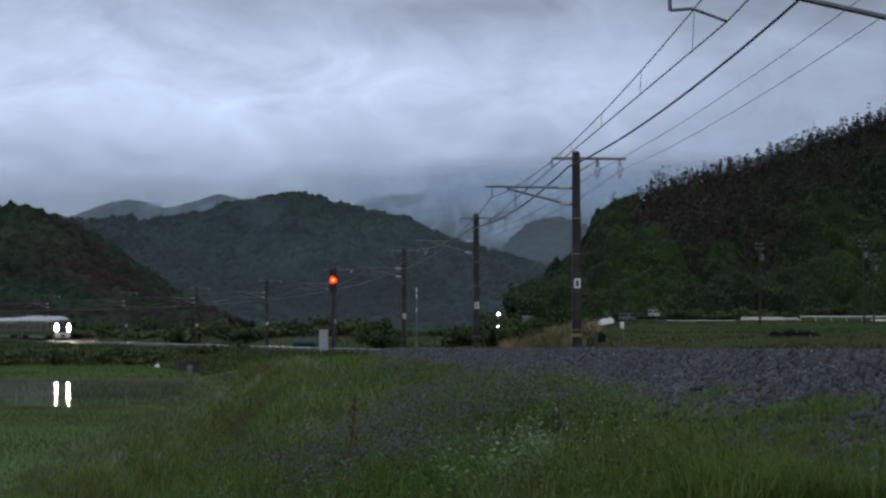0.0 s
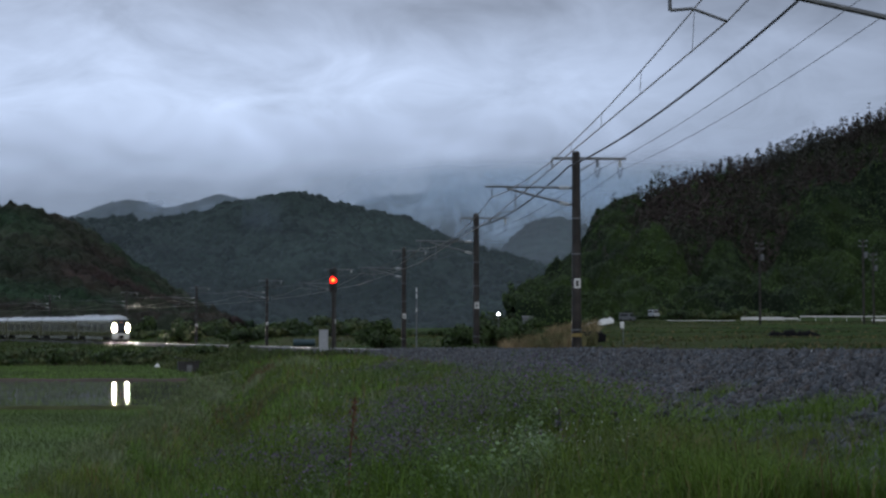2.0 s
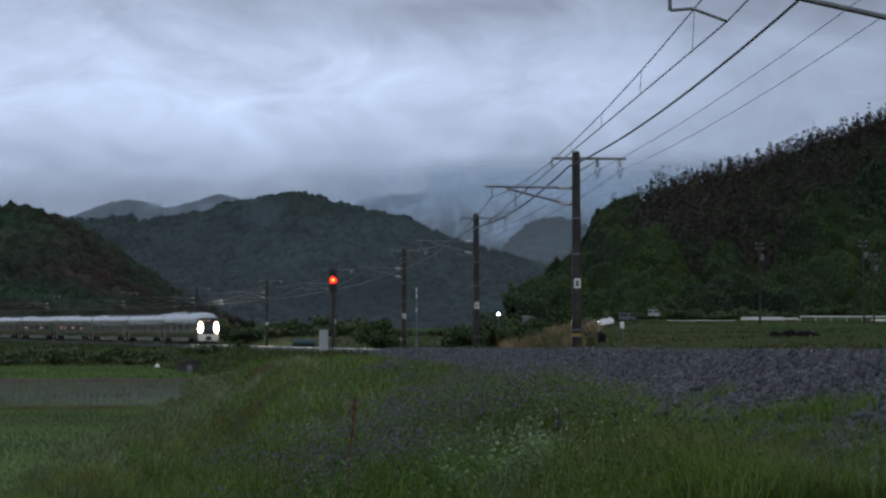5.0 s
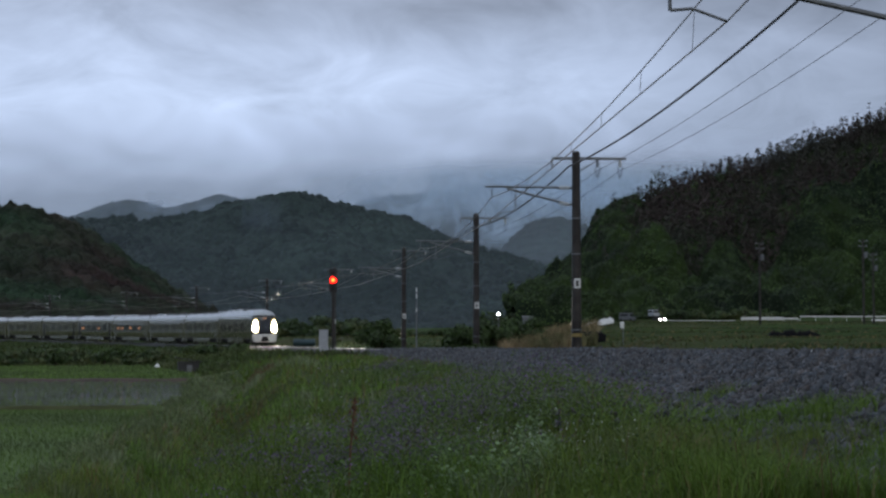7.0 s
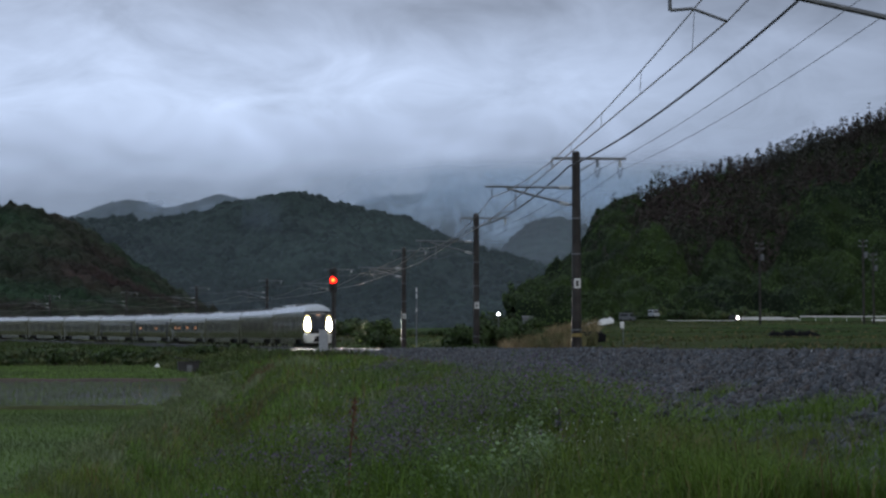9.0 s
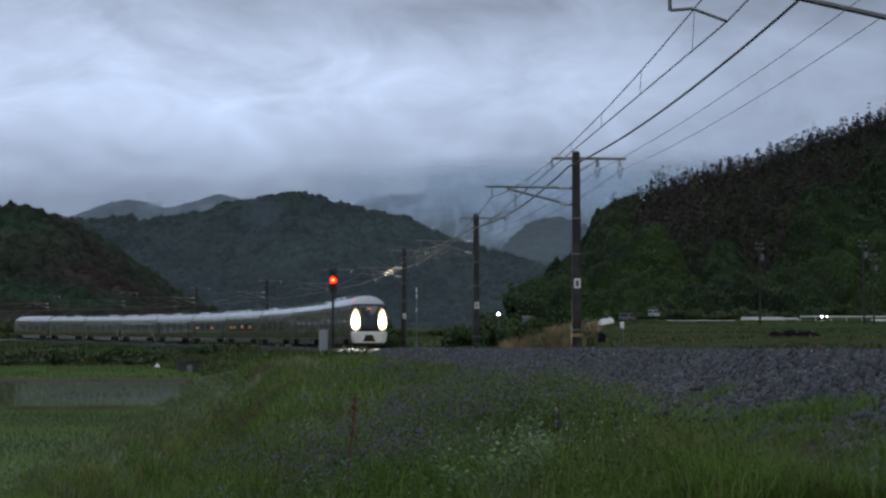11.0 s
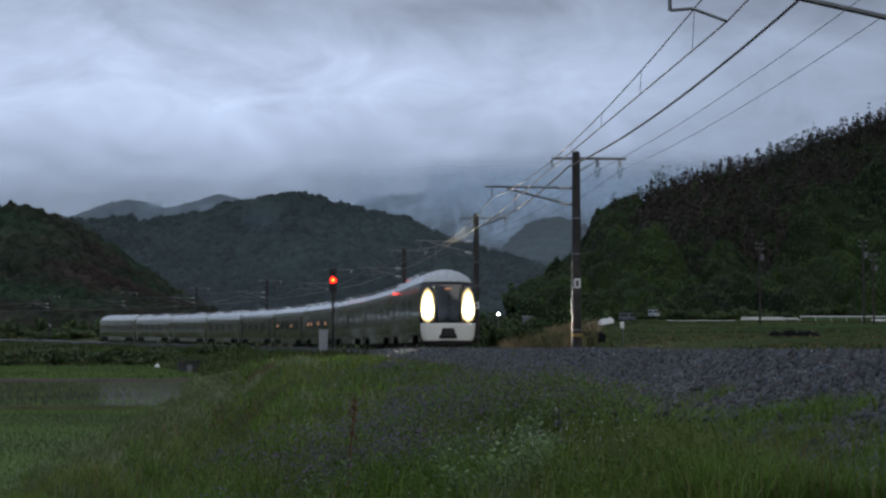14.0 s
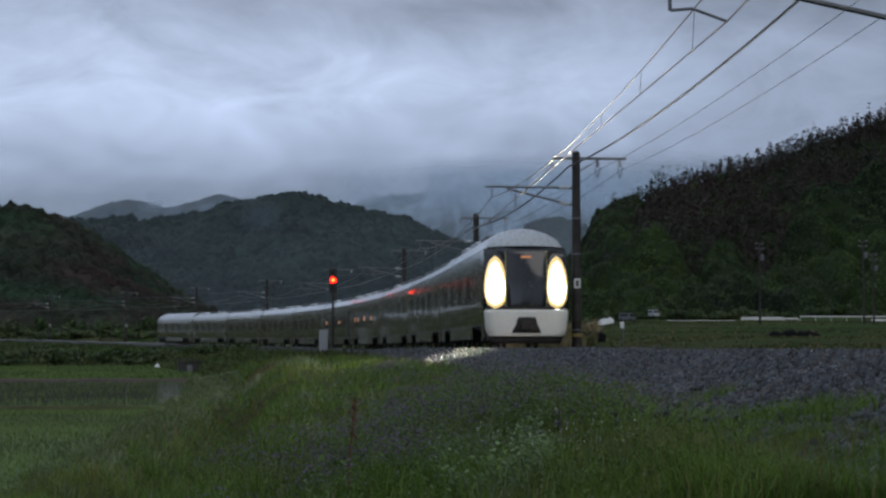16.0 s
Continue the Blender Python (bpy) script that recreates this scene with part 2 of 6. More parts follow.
def mist_material(name, density, scale, low, high):
    """Thin hill fog: tinted bluish to imitate distance haze, scattering, broken up by noise, fading out at the rims of
    its sheet.
    """
    m = bpy.data.materials.new(name)
    m.use_nodes = True
    nt = m.node_tree
    nt.nodes.remove(nt.nodes["Principled BSDF"])
    co = nt.nodes.new("ShaderNodeTexCoord")
    n1 = nt.nodes.new("ShaderNodeTexNoise")
    n1.inputs["Scale"].default_value, n1.inputs["Detail"].default_value = scale, 6
    n1.inputs["Distortion"].default_value = 0.6
    nt.links.new(co.outputs["Object"], n1.inputs["Vector"])
    r = nt.nodes.new("ShaderNodeMapRange")
    r.inputs["From Min"].default_value, r.inputs["From Max"].default_value = low, high
    nt.links.new(n1.outputs[0], r.inputs[0])
    sep = nt.nodes.new("ShaderNodeSeparateXYZ")
    nt.links.new(co.outputs["Generated"], sep.inputs[0])
    out = r.outputs[0]
    for axis in (0, 2):
        up = nt.nodes.new("ShaderNodeMath")
        up.operation = "PINGPONG"
        up.inputs[1].default_value = 0.5
        nt.links.new(sep.outputs[axis], up.inputs[0])
        sm = nt.nodes.new("ShaderNodeMapRange")
        sm.interpolation_type = "SMOOTHSTEP"
        sm.inputs["From Max"].default_value = 0.42
        nt.links.new(up.outputs[0], sm.inputs[0])
        mu = nt.nodes.new("ShaderNodeMath")
        mu.operation = "MULTIPLY"
        nt.links.new(out, mu.inputs[0])
        nt.links.new(sm.outputs[0], mu.inputs[1])
        out = mu.outputs[0]
    fac = nt.nodes.new("ShaderNodeMath")
    fac.operation = "MULTIPLY"
    fac.inputs[1].default_value = density
    nt.links.new(out, fac.inputs[0])
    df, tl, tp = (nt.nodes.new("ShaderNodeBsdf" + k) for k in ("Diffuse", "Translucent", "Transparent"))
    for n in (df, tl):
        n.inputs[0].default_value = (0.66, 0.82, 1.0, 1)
    add = nt.nodes.new("ShaderNodeMixShader")
    nt.links.new(df.outputs[0], add.inputs[1])
    nt.links.new(tl.outputs[0], add.inputs[2])
    mx = nt.nodes.new("ShaderNodeMixShader")
    nt.links.new(fac.outputs[0], mx.inputs[0])
    nt.links.new(tp.outputs[0], mx.inputs[1])
    nt.links.new(add.outputs[0], mx.inputs[2])
    nt.links.new(mx.outputs[0], nt.nodes["Material Output"].inputs[0])
    return m


# ---- mesh helpers ----
def mesh_of(name, verts, faces, mat, smooth=False):
    """One mesh from arrays; faces is an array of equal polygons or a list."""
    me = bpy.data.meshes.new(name)
    verts = np.asarray(verts, dtype=np.float32)
    if isinstance(faces, np.ndarray):
        k = faces.shape[1]
        me.vertices.add(len(verts))
        me.vertices.foreach_set("co", verts.ravel())
        me.loops.add(faces.size)
        me.loops.foreach_set("vertex_index", faces.astype(np.int32).ravel())
        me.polygons.add(len(faces))
        me.polygons.foreach_set("loop_start", np.arange(0, faces.size, k, dtype=np.int32))
        me.update(calc_edges=True)
    else:
        me.from_pydata(verts.tolist(), [], faces)
    me.validate()
    if smooth:
        me.polygons.foreach_set("use_smooth", np.ones(len(me.polygons), dtype=bool))
    me.materials.append(mat)
    return me


def ob_of(name, verts, faces, mat, parent=None, smooth=False):
    ob = new(name, mesh_of(name, verts, faces, mat, smooth))
    ob.parent = parent
    return ob


def part(name, bm, mat, parent=None, label="", smooth=False):
    """Links a bmesh as one mesh object under a thing."""
    me = bpy.data.meshes.new(name)
    bmesh.ops.recalc_face_normals(bm, faces=bm.faces)
    bm.to_mesh(me)
    bm.free()
    if smooth:
        me.polygons.foreach_set("use_smooth", np.ones(len(me.polygons), dtype=bool))
    me.materials.append(mat)
    ob = new(name, me)
    ob.parent = parent
    return tagged(ob, label)


def box(bm, x0, x1, y0, y1, z0, z1, bevel=0.0):
    made = bmesh.ops.create_cube(bm, size=1.0)["verts"]
    for v in made:
        v.co = Vector((x0 if v.co.x < 0 else x1, y0 if v.co.y < 0 else y1, z0 if v.co.z < 0 else z1))
    if bevel:
        edges = {e for v in made for e in v.link_edges}
        bmesh.ops.bevel(bm, geom=list(edges), offset=bevel, segments=2, affect="EDGES", profile=0.6)
    return bm


def rod(bm, a, b, r0, r1=None, n=8):
    """A round bar from a to b."""
    a, b = Vector(a), Vector(b)
    m = Matrix.Translation((a + b) / 2) @ (b - a).to_track_quat("Z", "Y").to_matrix().to_4x4()
    bmesh.ops.create_cone(bm, cap_ends=True, segments=n, radius1=r0, radius2=r0 if r1 is None else r1, depth=(b - a).length, matrix=m)
    return bm


def tube_arrays(points, r, n=6):
    """Vertices and quads of a tube along points."""
    P = np.asarray(points, dtype=float)
    d = np.gradient(P, axis=0)
    d /= np.linalg.norm(d, axis=1)[:, None]
    up = np.where(abs(d[:, 2:3]) > 0.9, [[1.0, 0, 0]], [[0, 0, 1.0]])
    a = np.cross(d, up)
    a /= np.linalg.norm(a, axis=1)[:, None]
    b = np.cross(a, d)
    w = np.linspace(0, 2 * np.pi, n, endpoint=False)
    V = P[:, None] + r * (np.cos(w)[None, :, None] * a[:, None] + np.sin(w)[None, :, None] * b[:, None])
    i, j = np.meshgrid(np.arange(len(P) - 1), np.arange(n), indexing="ij")
    k = (j + 1) % n
    F = np.stack([i * n + j, i * n + k, (i + 1) * n + k, (i + 1) * n + j], -1).reshape(-1, 4)
    return V.reshape(-1, 3), F


def empty(name, m=None):
    e = new(name)
    e.empty_display_size = 0.3
    if m is not None:
        e.matrix_basis = m
    return e


def joined(arrays):
    V, F, n = [], [], 0
    for v, f in arrays:
        V.append(v)
        F.append(f + n)
        n += len(v)
    return np.concatenate(V), np.concatenate(F)


# ---- the line of the track ----
# s is the distance along the track from where the train's nose ends, positive up the line
STEP = 1.0
S = np.arange(-160, 760, STEP)


def track_line():
    q = np.clip(S, 0, 300) / 100
    k = np.where(S < 0, 0.0009, 0.00037 + 0.00207 * q - 0.00064 * q ** 2)
    k = np.where(S > 300, 0.0006, k)
    th = np.cumsum(k) * STEP
    i0 = int(np.argmin(abs(S)))
    th = th - th[i0] + 0.0669
    x, y = np.cumsum(-np.sin(th)), np.cumsum(np.cos(th))
    return x - x[i0] + 2.772, y - y[i0] + 61.98, th


TX, TY, TH = track_line()


def rise(y):
    q = np.clip(np.asarray(y, float) - 110, 0, 220)
    return 0.0000344 * q ** 2 + 0.0075 * np.clip(np.asarray(y, float) - 330, 0, 200)


TZ = rise(TY)


def track_at(s, side=0.0, up=0.0):
    """A place on the track: side is metres to the right as one looks up the line."""
    x, y, th = (np.interp(s, S, a) for a in (TX, TY, TH))
    return Vector((x + math.cos(th) * side, y + math.sin(th) * side, float(rise(y)) + up))


def s_of_y(y):
    return float(np.interp(y, TY, S))


# ---- ground ----
PADDY = -1.7


def smooth01(t):
    t = np.clip(t, 0, 1)
    return t * t * (3 - 2 * t)


def lumps(x, y, scale, seed):
    """Cheap smooth noise from sines, about -1 to 1."""
    r = np.random.RandomState(seed)
    out = np.zeros_like(np.asarray(x, float))
    for i in range(7):
        a, ph, f = r.uniform(0, 6.28), r.uniform(0, 6.28), r.uniform(0.6, 2.2) / scale
        out += np.sin((x * math.cos(a) + y * math.sin(a)) * f * 6.28 + ph)
    return out / 3.2


def paddy_foot(y):
    return np.interp(y, [-50, 0, 21, 48, 70, 97, 119, 175, 260], [-4.5, -4.3, -4.8, -7.2, -9.1, -12.7, -15.4, -27.0, -50.0])


def ground_height(x, y):
    x, y = np.asarray(x, float), np.asarray(y, float)
    tx, th = np.interp(y, TY, TX), np.interp(y, TY, TH)
    zr = rise(y)
    d = (x - tx) * np.cos(th)
    upper = zr - 0.47 + 0.10 * lumps(x, y, 3.5, 3) * smooth01((-d - 3.5) / 3)
    foot = paddy_foot(y)
    a = x - foot
    width = np.maximum(tx - 4.3 - foot, 3.0)
    ta = np.clip(a / np.minimum(width, 22), 0, 1)
    fa = 0.55 * smooth01(ta / 0.35) + 0.45 * smooth01(ta)
    near = 0.2 * smooth01(ta / 0.3) + 0.8 * ta ** 1.6
    fa = near + (fa - near) * smooth01((y - 22) / 40)
    fb = smooth01((y - 178) / 75)
    f = np.maximum(fa, fb)
    left = PADDY + (upper - PADDY) * f + 0.10 * lumps(x, y, 2.2, 5) * f * (1 - f) * 3
    gully = foot + np.interp(y, [0, 16, 36, 82, 120], [2.6, 2.4, 2.05, 1.5, 1.4])
    gw = 0.30 + 0.006 * np.clip(y, 0, 100)
    mask = smooth01((y - 5) / 6) * smooth01((110 - y) / 30)
    left = left + mask * (-0.42 * np.exp(-((x - gully) / gw) ** 2) + np.interp(y, [20, 60], [0.18, 0.08]) * np.exp(-((x - gully + 2.1 * gw) / (1.2 * gw)) ** 2) + 0.18 * np.exp(-((x - gully - 2.2 * gw) / (1.3 * gw)) ** 2))
    left = left + 0.17 * np.exp(-((x - 0.35) / 0.95) ** 2 - ((y - 11.8) / 3.2) ** 2)
    left = left + 0.085 * lumps(x, y, 1.5, 6) * smooth01((-d - 4.4) / 1.0) * smooth01((60 - y) / 25) * smooth01((x - gully) / 1.5) * smooth01((y - 4) / 4)
    field = np.interp(y, [-200, 0, 60, 150, 250, 440, 520, 4500], [-0.6, -0.5, 0.0, 1.2, 2.9, 6.6, 9.0, 20.0])
    steps = np.interp(y, [60, 84, 86, 118, 120, 160, 163, 215, 218, 280, 284, 440], [0.06, 0.1, 0.55, 0.6, 1.15, 1.2, 1.9, 2.0, 3.0, 3.1, 4.1, 6.6])
    field = np.where((y > 60) & (y < 440), 0.25 * field + 0.75 * steps, field)
    field = np.minimum(field, 0.0065 * np.clip(y, 0, 600)) + (field - np.minimum(field, 0.0065 * np.clip(y, 0, 600))) * smooth01((x - 0.045 * np.maximum(y, 40)) / (0.06 * np.maximum(y, 40)))
    right = zr - 0.5 + (field - zr + 0.5) * smooth01((d - 4.0) / 9)
    right = right + 0.05 * lumps(x, y, 6, 9) * smooth01((d - 4) / 4)
    z = np.where(d < 0, left, right)
    bed = zr - 0.62
    inside = np.clip((abs(d) - 3.0) / 1.0, 0, 1)
    z = bed + (z - bed) * inside
    return z


def axis_of(parts):
    return np.unique(np.concatenate([np.arange(a, b, st) for a, b, st in parts]))


def grid_faces(n, m):
    i, j = np.meshgrid(np.arange(n - 1), np.arange(m - 1), indexing="ij")
    a = i * m + j
    return np.stack([a, a + 1, a + m + 1, a + m], -1).reshape(-1, 4)


def build_ground():
    ys = axis_of([(-300, -40, 20), (-40, 0, 2), (0, 70, 0.5), (70, 200, 1.5), (200, 480, 4), (480, 1200, 40), (1200, 4600, 200)])
    xs = axis_of([(-3000, -400, 200), (-400, -120, 14), (-120, -40, 3), (-40, -14, 1.2), (-14, 14, 0.45), (14, 60, 1.6), (60, 200, 6), (200, 3001, 200)])
    X, Y = np.meshgrid(xs, ys, indexing="ij")
    V = np.stack([X, Y, ground_height(X, Y)], -1).reshape(-1, 3)
    ob = ob_of("ground", V, grid_faces(len(xs), len(ys))[:, ::-1], FIELD, smooth=True)
    tagged(ob, "green grassy ground with embankment, meadow and terraced fields", "ground", kind="structure")


build_ground()


# ---- hills and mountains ----
def ridge(name, label, mat, dist, knots, depth, base, rough, cell, seed, mat_step=(260, 60)):
    """A wooded hill: its crest runs through knots (sideways tangent, height tangent) seen from the origin at the distance dist."""
    n, m = mat_step
    r = np.random.RandomState(seed)
    kx, kz = np.array(knots).T
    u = np.linspace(kx[0], kx[-1], n)
    crest = np.interp(u, kx, kz)
    for _ in range(3):
        crest[1:-1] = (crest[:-2] + 2 * crest[1:-1] + crest[2:]) / 4
    V = []
    for j in range(m + 1):
        t = j / m
        front = t <= 0.8
        q = t / 0.8 if front else (t - 0.8) / 0.2
        dd = dist - depth * (1 - q) if front else dist + depth * 0.5 * q
        prof = 0.55 * smooth01(q) + 0.45 * q if front else 1 - 0.85 * q
        y = np.full(n, dd) if not isinstance(dd, np.ndarray) else dd
        x = u * (dist - depth * 0.4 * (1 - q) if front else dist)
        spur = lumps(x, y, cell * 14, seed) * 0.5 + 0.5
        z = base + (crest * dist - base) * np.clip(prof * (1 - 0.75 * spur * (1 - q if front else 0)), 0, 1.05)
        z = z + rough * (abs(lumps(x, y * 1.3, cell, seed + 1)) + 0.6 * abs(lumps(x, y * 1.3, cell * 0.45, seed + 2)) - 0.5) * (0.25 + 0.75 * min(1.0, 3 * q if front else 1))
        V.append(np.stack([x, y, z], -1))
    G = np.array(V).transpose(1, 0, 2)
    ob = ob_of(name, G.reshape(-1, 3), grid_faces(n, m + 1)[:, ::-1], mat, smooth=True)
    tagged(ob, label, "mountain", kind="structure")
    return G


def tangents(points):
    return [((px - 784) / 3300, (618 - py) / 3300) for px, py in points]


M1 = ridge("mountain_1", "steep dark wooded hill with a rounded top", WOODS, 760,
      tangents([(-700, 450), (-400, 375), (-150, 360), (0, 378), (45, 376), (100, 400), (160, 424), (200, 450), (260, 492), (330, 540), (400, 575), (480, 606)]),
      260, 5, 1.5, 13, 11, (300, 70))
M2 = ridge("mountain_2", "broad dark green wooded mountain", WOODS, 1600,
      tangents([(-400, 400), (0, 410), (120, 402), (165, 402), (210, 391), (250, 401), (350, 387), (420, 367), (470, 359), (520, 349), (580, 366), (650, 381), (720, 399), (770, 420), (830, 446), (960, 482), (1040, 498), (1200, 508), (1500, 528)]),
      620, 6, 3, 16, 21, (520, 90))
ridge("mountain_3", "hazy blue-grey distant ridge", HAZEWOODS, 3000,
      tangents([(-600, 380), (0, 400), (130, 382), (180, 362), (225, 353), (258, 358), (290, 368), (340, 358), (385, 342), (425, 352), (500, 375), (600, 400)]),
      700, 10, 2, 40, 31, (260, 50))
ridge("mountain_4", "high misty distant peak under cloud", HAZEWOODS, 4200,
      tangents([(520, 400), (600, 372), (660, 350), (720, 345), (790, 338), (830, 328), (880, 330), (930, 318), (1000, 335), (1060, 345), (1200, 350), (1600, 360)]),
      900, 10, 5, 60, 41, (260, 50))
ridge("mountain_5", "rounded blue-green wooded hill in haze", HAZEWOODS, 2300,
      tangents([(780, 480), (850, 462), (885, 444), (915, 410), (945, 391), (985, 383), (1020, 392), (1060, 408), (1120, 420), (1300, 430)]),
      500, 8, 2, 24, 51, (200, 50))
HILL = tangents([(880, 575), (950, 548), (1000, 520), (1030, 478), (1048, 432), (1070, 408), (1110, 384), (1180, 344), (1280, 325), (1340, 308), (1400, 284), (1480, 252), (1568, 216), (1700, 170), (1900, 130), (2400, 150)])
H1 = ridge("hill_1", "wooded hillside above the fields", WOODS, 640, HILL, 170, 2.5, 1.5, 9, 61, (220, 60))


def hills_behind():
    """Unseen wooded hills, added beside and behind the standing point to darken the train's reflections."""
    ang = np.radians(np.linspace(28, 332, 150))
    V = []
    for q in np.linspace(0, 1, 14):
        r = 520 + 420 * q
        x, y = np.sin(ang) * r, np.cos(ang) * r
        crest = 95 + 22 * lumps(np.sin(ang) * 700, np.cos(ang) * 700, 420, 81)
        z = -2 + crest * (0.55 * smooth01(q) + 0.45 * q) + 5 * lumps(x, y, 40, 82) * q
        V.append(np.stack([x, y, z], -1))
    G = np.array(V).transpose(1, 0, 2)
    tagged(ob_of("mountain_6", G.reshape(-1, 3), grid_faces(150, 14), WOODS, smooth=True), "unseen dark hills added to darken the train's reflections", "mountain", kind="structure")


hills_behind()


# ---- track ----
def strip_along(s0, s1, step, profile):
    """Sweeps a profile of (side, up) pairs along the track."""
    ss = np.arange(s0, s1 + step / 2, step)
    P = np.array([[tuple(track_at(s, a, b)) for a, b in profile] for s in ss])
    return P.reshape(-1, 3), grid_faces(len(ss), len(profile))


def closed_strip(s0, s1, step, profile):
    return strip_along(s0, s1, step, list(profile) + [profile[0]])


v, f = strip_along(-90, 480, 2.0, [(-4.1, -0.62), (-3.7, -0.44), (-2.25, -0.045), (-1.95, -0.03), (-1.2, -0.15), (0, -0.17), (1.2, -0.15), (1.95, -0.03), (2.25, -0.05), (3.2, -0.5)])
bed = tagged(ob_of("ballast_bed", v, f, BALLASTGAPS, smooth=True), "crushed-stone ballast bed of the railway, coloured near black for shaded gaps", "ballast", kind="structure")

for side in (-0.56, 0.56):
    rail = empty("rail")
    tagged(rail, "steel rail with rusty sides and polished running surface", "rail", group="rails of the line")
    v, f = closed_strip(-90, 480, 2.0, [(side - 0.06, -0.15), (side - 0.06, -0.135), (side - 0.01, -0.115), (side - 0.01, -0.045), (side - 0.033, -0.035),
                                         (side - 0.033, -0.004), (side + 0.033, -0.004), (side + 0.033, -0.035), (side + 0.01, -0.045), (side + 0.01, -0.115), (side + 0.06, -0.135), (side + 0.06, -0.15)])
    ob_of("rail_body", v, f, RUST, rail)
    v, f = strip_along(-90, 480, 2.0, [(side - 0.0365, -0.036), (side - 0.036, -0.018), (side - 0.029, -0.006), (side - 0.016, -0.0015), (side, 0.0), (side + 0.016, -0.0015), (side + 0.029, -0.006), (side + 0.036, -0.018), (side + 0.0365, -0.036)])
    tagged(ob_of("running_surface", v, f, RAILTOP, rail, smooth=True), "polished steel running surface")


# ---- overhead line ----
POLES = [-14.0, 28.8, 73.0, 110.0, 147.5, 186.0, 222.0, 258.0, 292.5, 330.0, 368.0, 406.0]
POLE_SIDE = 3.25


def catenary_pole(y):
    s = s_of_y(y)
    base, th = track_at(s, POLE_SIDE, 0), float(np.interp(s, S, TH))
    top = 7.75 if y < 100 else 8.0
    pulled = y == 28.8
    p = empty("catenary_pole", Matrix.Translation(base) @ Matrix.Rotation(th, 4, "Z"))
    tagged(p, "dark stained concrete catenary pole with steel bracket arms", "catenary pole", group="poles along the line")
    bm = bmesh.new()
    n = 12
    for i in range(n):
        z0, z1 = -0.65 + i * (top + 0.65) / n, -0.65 + (i + 1) * (top + 0.65) / n
        rod(bm, (0, 0, z0), (0, 0, z1 - 0.05), 0.205 - 0.045 * i / n, 0.205 - 0.045 * (i + 0.9) / n, 14)
        rod(bm, (0, 0, z1 - 0.05), (0, 0, z1), 0.19 - 0.045 * (i + 1) / n, n=14)
    part("mast", bm, POLECON, p, "dark brown weathered concrete mast with rings", smooth=False)
    bm = bmesh.new()
    rod(bm, (0, 0, top), (0, 0, top + 0.06), 0.17, 0.1, 12)
    part("cap", bm, POLECON, p)
    bm = bmesh.new()
    box(bm, -0.95, 2.0, -0.05, 0.05, top - 0.28, top - 0.18, 0.01)
    rod(bm, (-0.95, 0, top - 0.28), (-0.95, 0, top - 0.62), 0.035)
    rod(bm, (0.1, 0, top - 0.75), (0.9, 0, top - 0.26), 0.025)
    part("crossarm", bm, STEEL, p, "galvanised steel crossarm")
    for ix in (0.85, 1.75):
        bm = bmesh.new()
        for k in range(3):
            rod(bm, (ix, 0, top - 0.30 - 0.09 * k), (ix, 0, top - 0.36 - 0.09 * k), 0.075, 0.05, 10)
        rod(bm, (ix, 0, top - 0.57), (ix, 0, top - 0.27), 0.03, n=8)
        part("insulator", bm, PORCELAIN if ix > 1 else STEEL, p)
        v, f = tube_arrays([(ix - 0.1 + 0.2 * t, 0, top - 0.55 - 0.45 * math.sin(math.pi * t)) for t in np.linspace(0, 1, 9)], 0.018)
        ob_of("jumper_loop", v, f, WIREMAT, p)
    bm = bmesh.new()
    rod(bm, (-0.15, 0, 6.36), (-4.3 if pulled else -3.6, 0, 6.40), 0.045, n=10)
    part("cantilever_tube", bm, STEEL, p)
    bm = bmesh.new()
    if pulled:
        rod(bm, (-0.15, 0, 5.04), (-3.3, 0, 5.72), 0.045, n=10)
    else:
        rod(bm, (-0.15, 0, 5.68), (-2.75, 0, 6.32), 0.045, n=10)
    part("cantilever_brace", bm, STEEL, p)
    bm = bmesh.new()
    if pulled:
        rod(bm, (-4.25, 0, 6.4), (-4.25, 0, 5.28), 0.03)
        rod(bm, (-4.25, 0, 5.28), (-3.9, 0, 5.31), 0.026)
        rod(bm, (-3.9, 0, 5.31), (-3.35, 0, 5.11), 0.024)
    else:
        rod(bm, (-2.4, 0, 6.2), (-2.4, 0, 5.42), 0.03)
        rod(bm, (-2.4, 0, 5.42), (-2.85, 0, 5.40), 0.022)
        rod(bm, (-2.85, 0, 5.40), (-3.4, 0, 5.12), 0.022)
    part("registration_arm", bm, STEEL, p)
    bm = bmesh.new()
    rod(bm, (-3.33, 0, 6.38), (-3.33, 0, 5.96), 0.022)
    part("messenger_hanger", bm, STEEL, p)
    for z in (6.36, 5.70):
        bm = bmesh.new()
        for k in range(4):
            rod(bm, (-0.3 - 0.1 * k, 0, z + 0.02 * k * (z < 6)), (-0.36 - 0.1 * k, 0, z + 0.02 * k * (z < 6)), 0.09, 0.06, 10)
        part("insulator", bm, PORCELAIN, p, "white porcelain insulator")
    bm = bmesh.new()
    box(bm, -0.13, 0.13, -0.235, -0.21, 2.4, 2.78, 0.008)
    part("number_plate", bm, WHITEPAINT, p, "small white plate")
    bm = bmesh.new()
    box(bm, -0.05, 0.05, -0.240, -0.236, 2.47, 2.7)
    part("marking", bm, BLACKPAINT, p)
    if y < 100:
        bm = bmesh.new()
        rod(bm, (0, 0, 0.50), (0, 0, 0.63), 0.217, n=14)
        part("warning_band", bm, YELLOWPAINT, p, "faded yellow warning band")
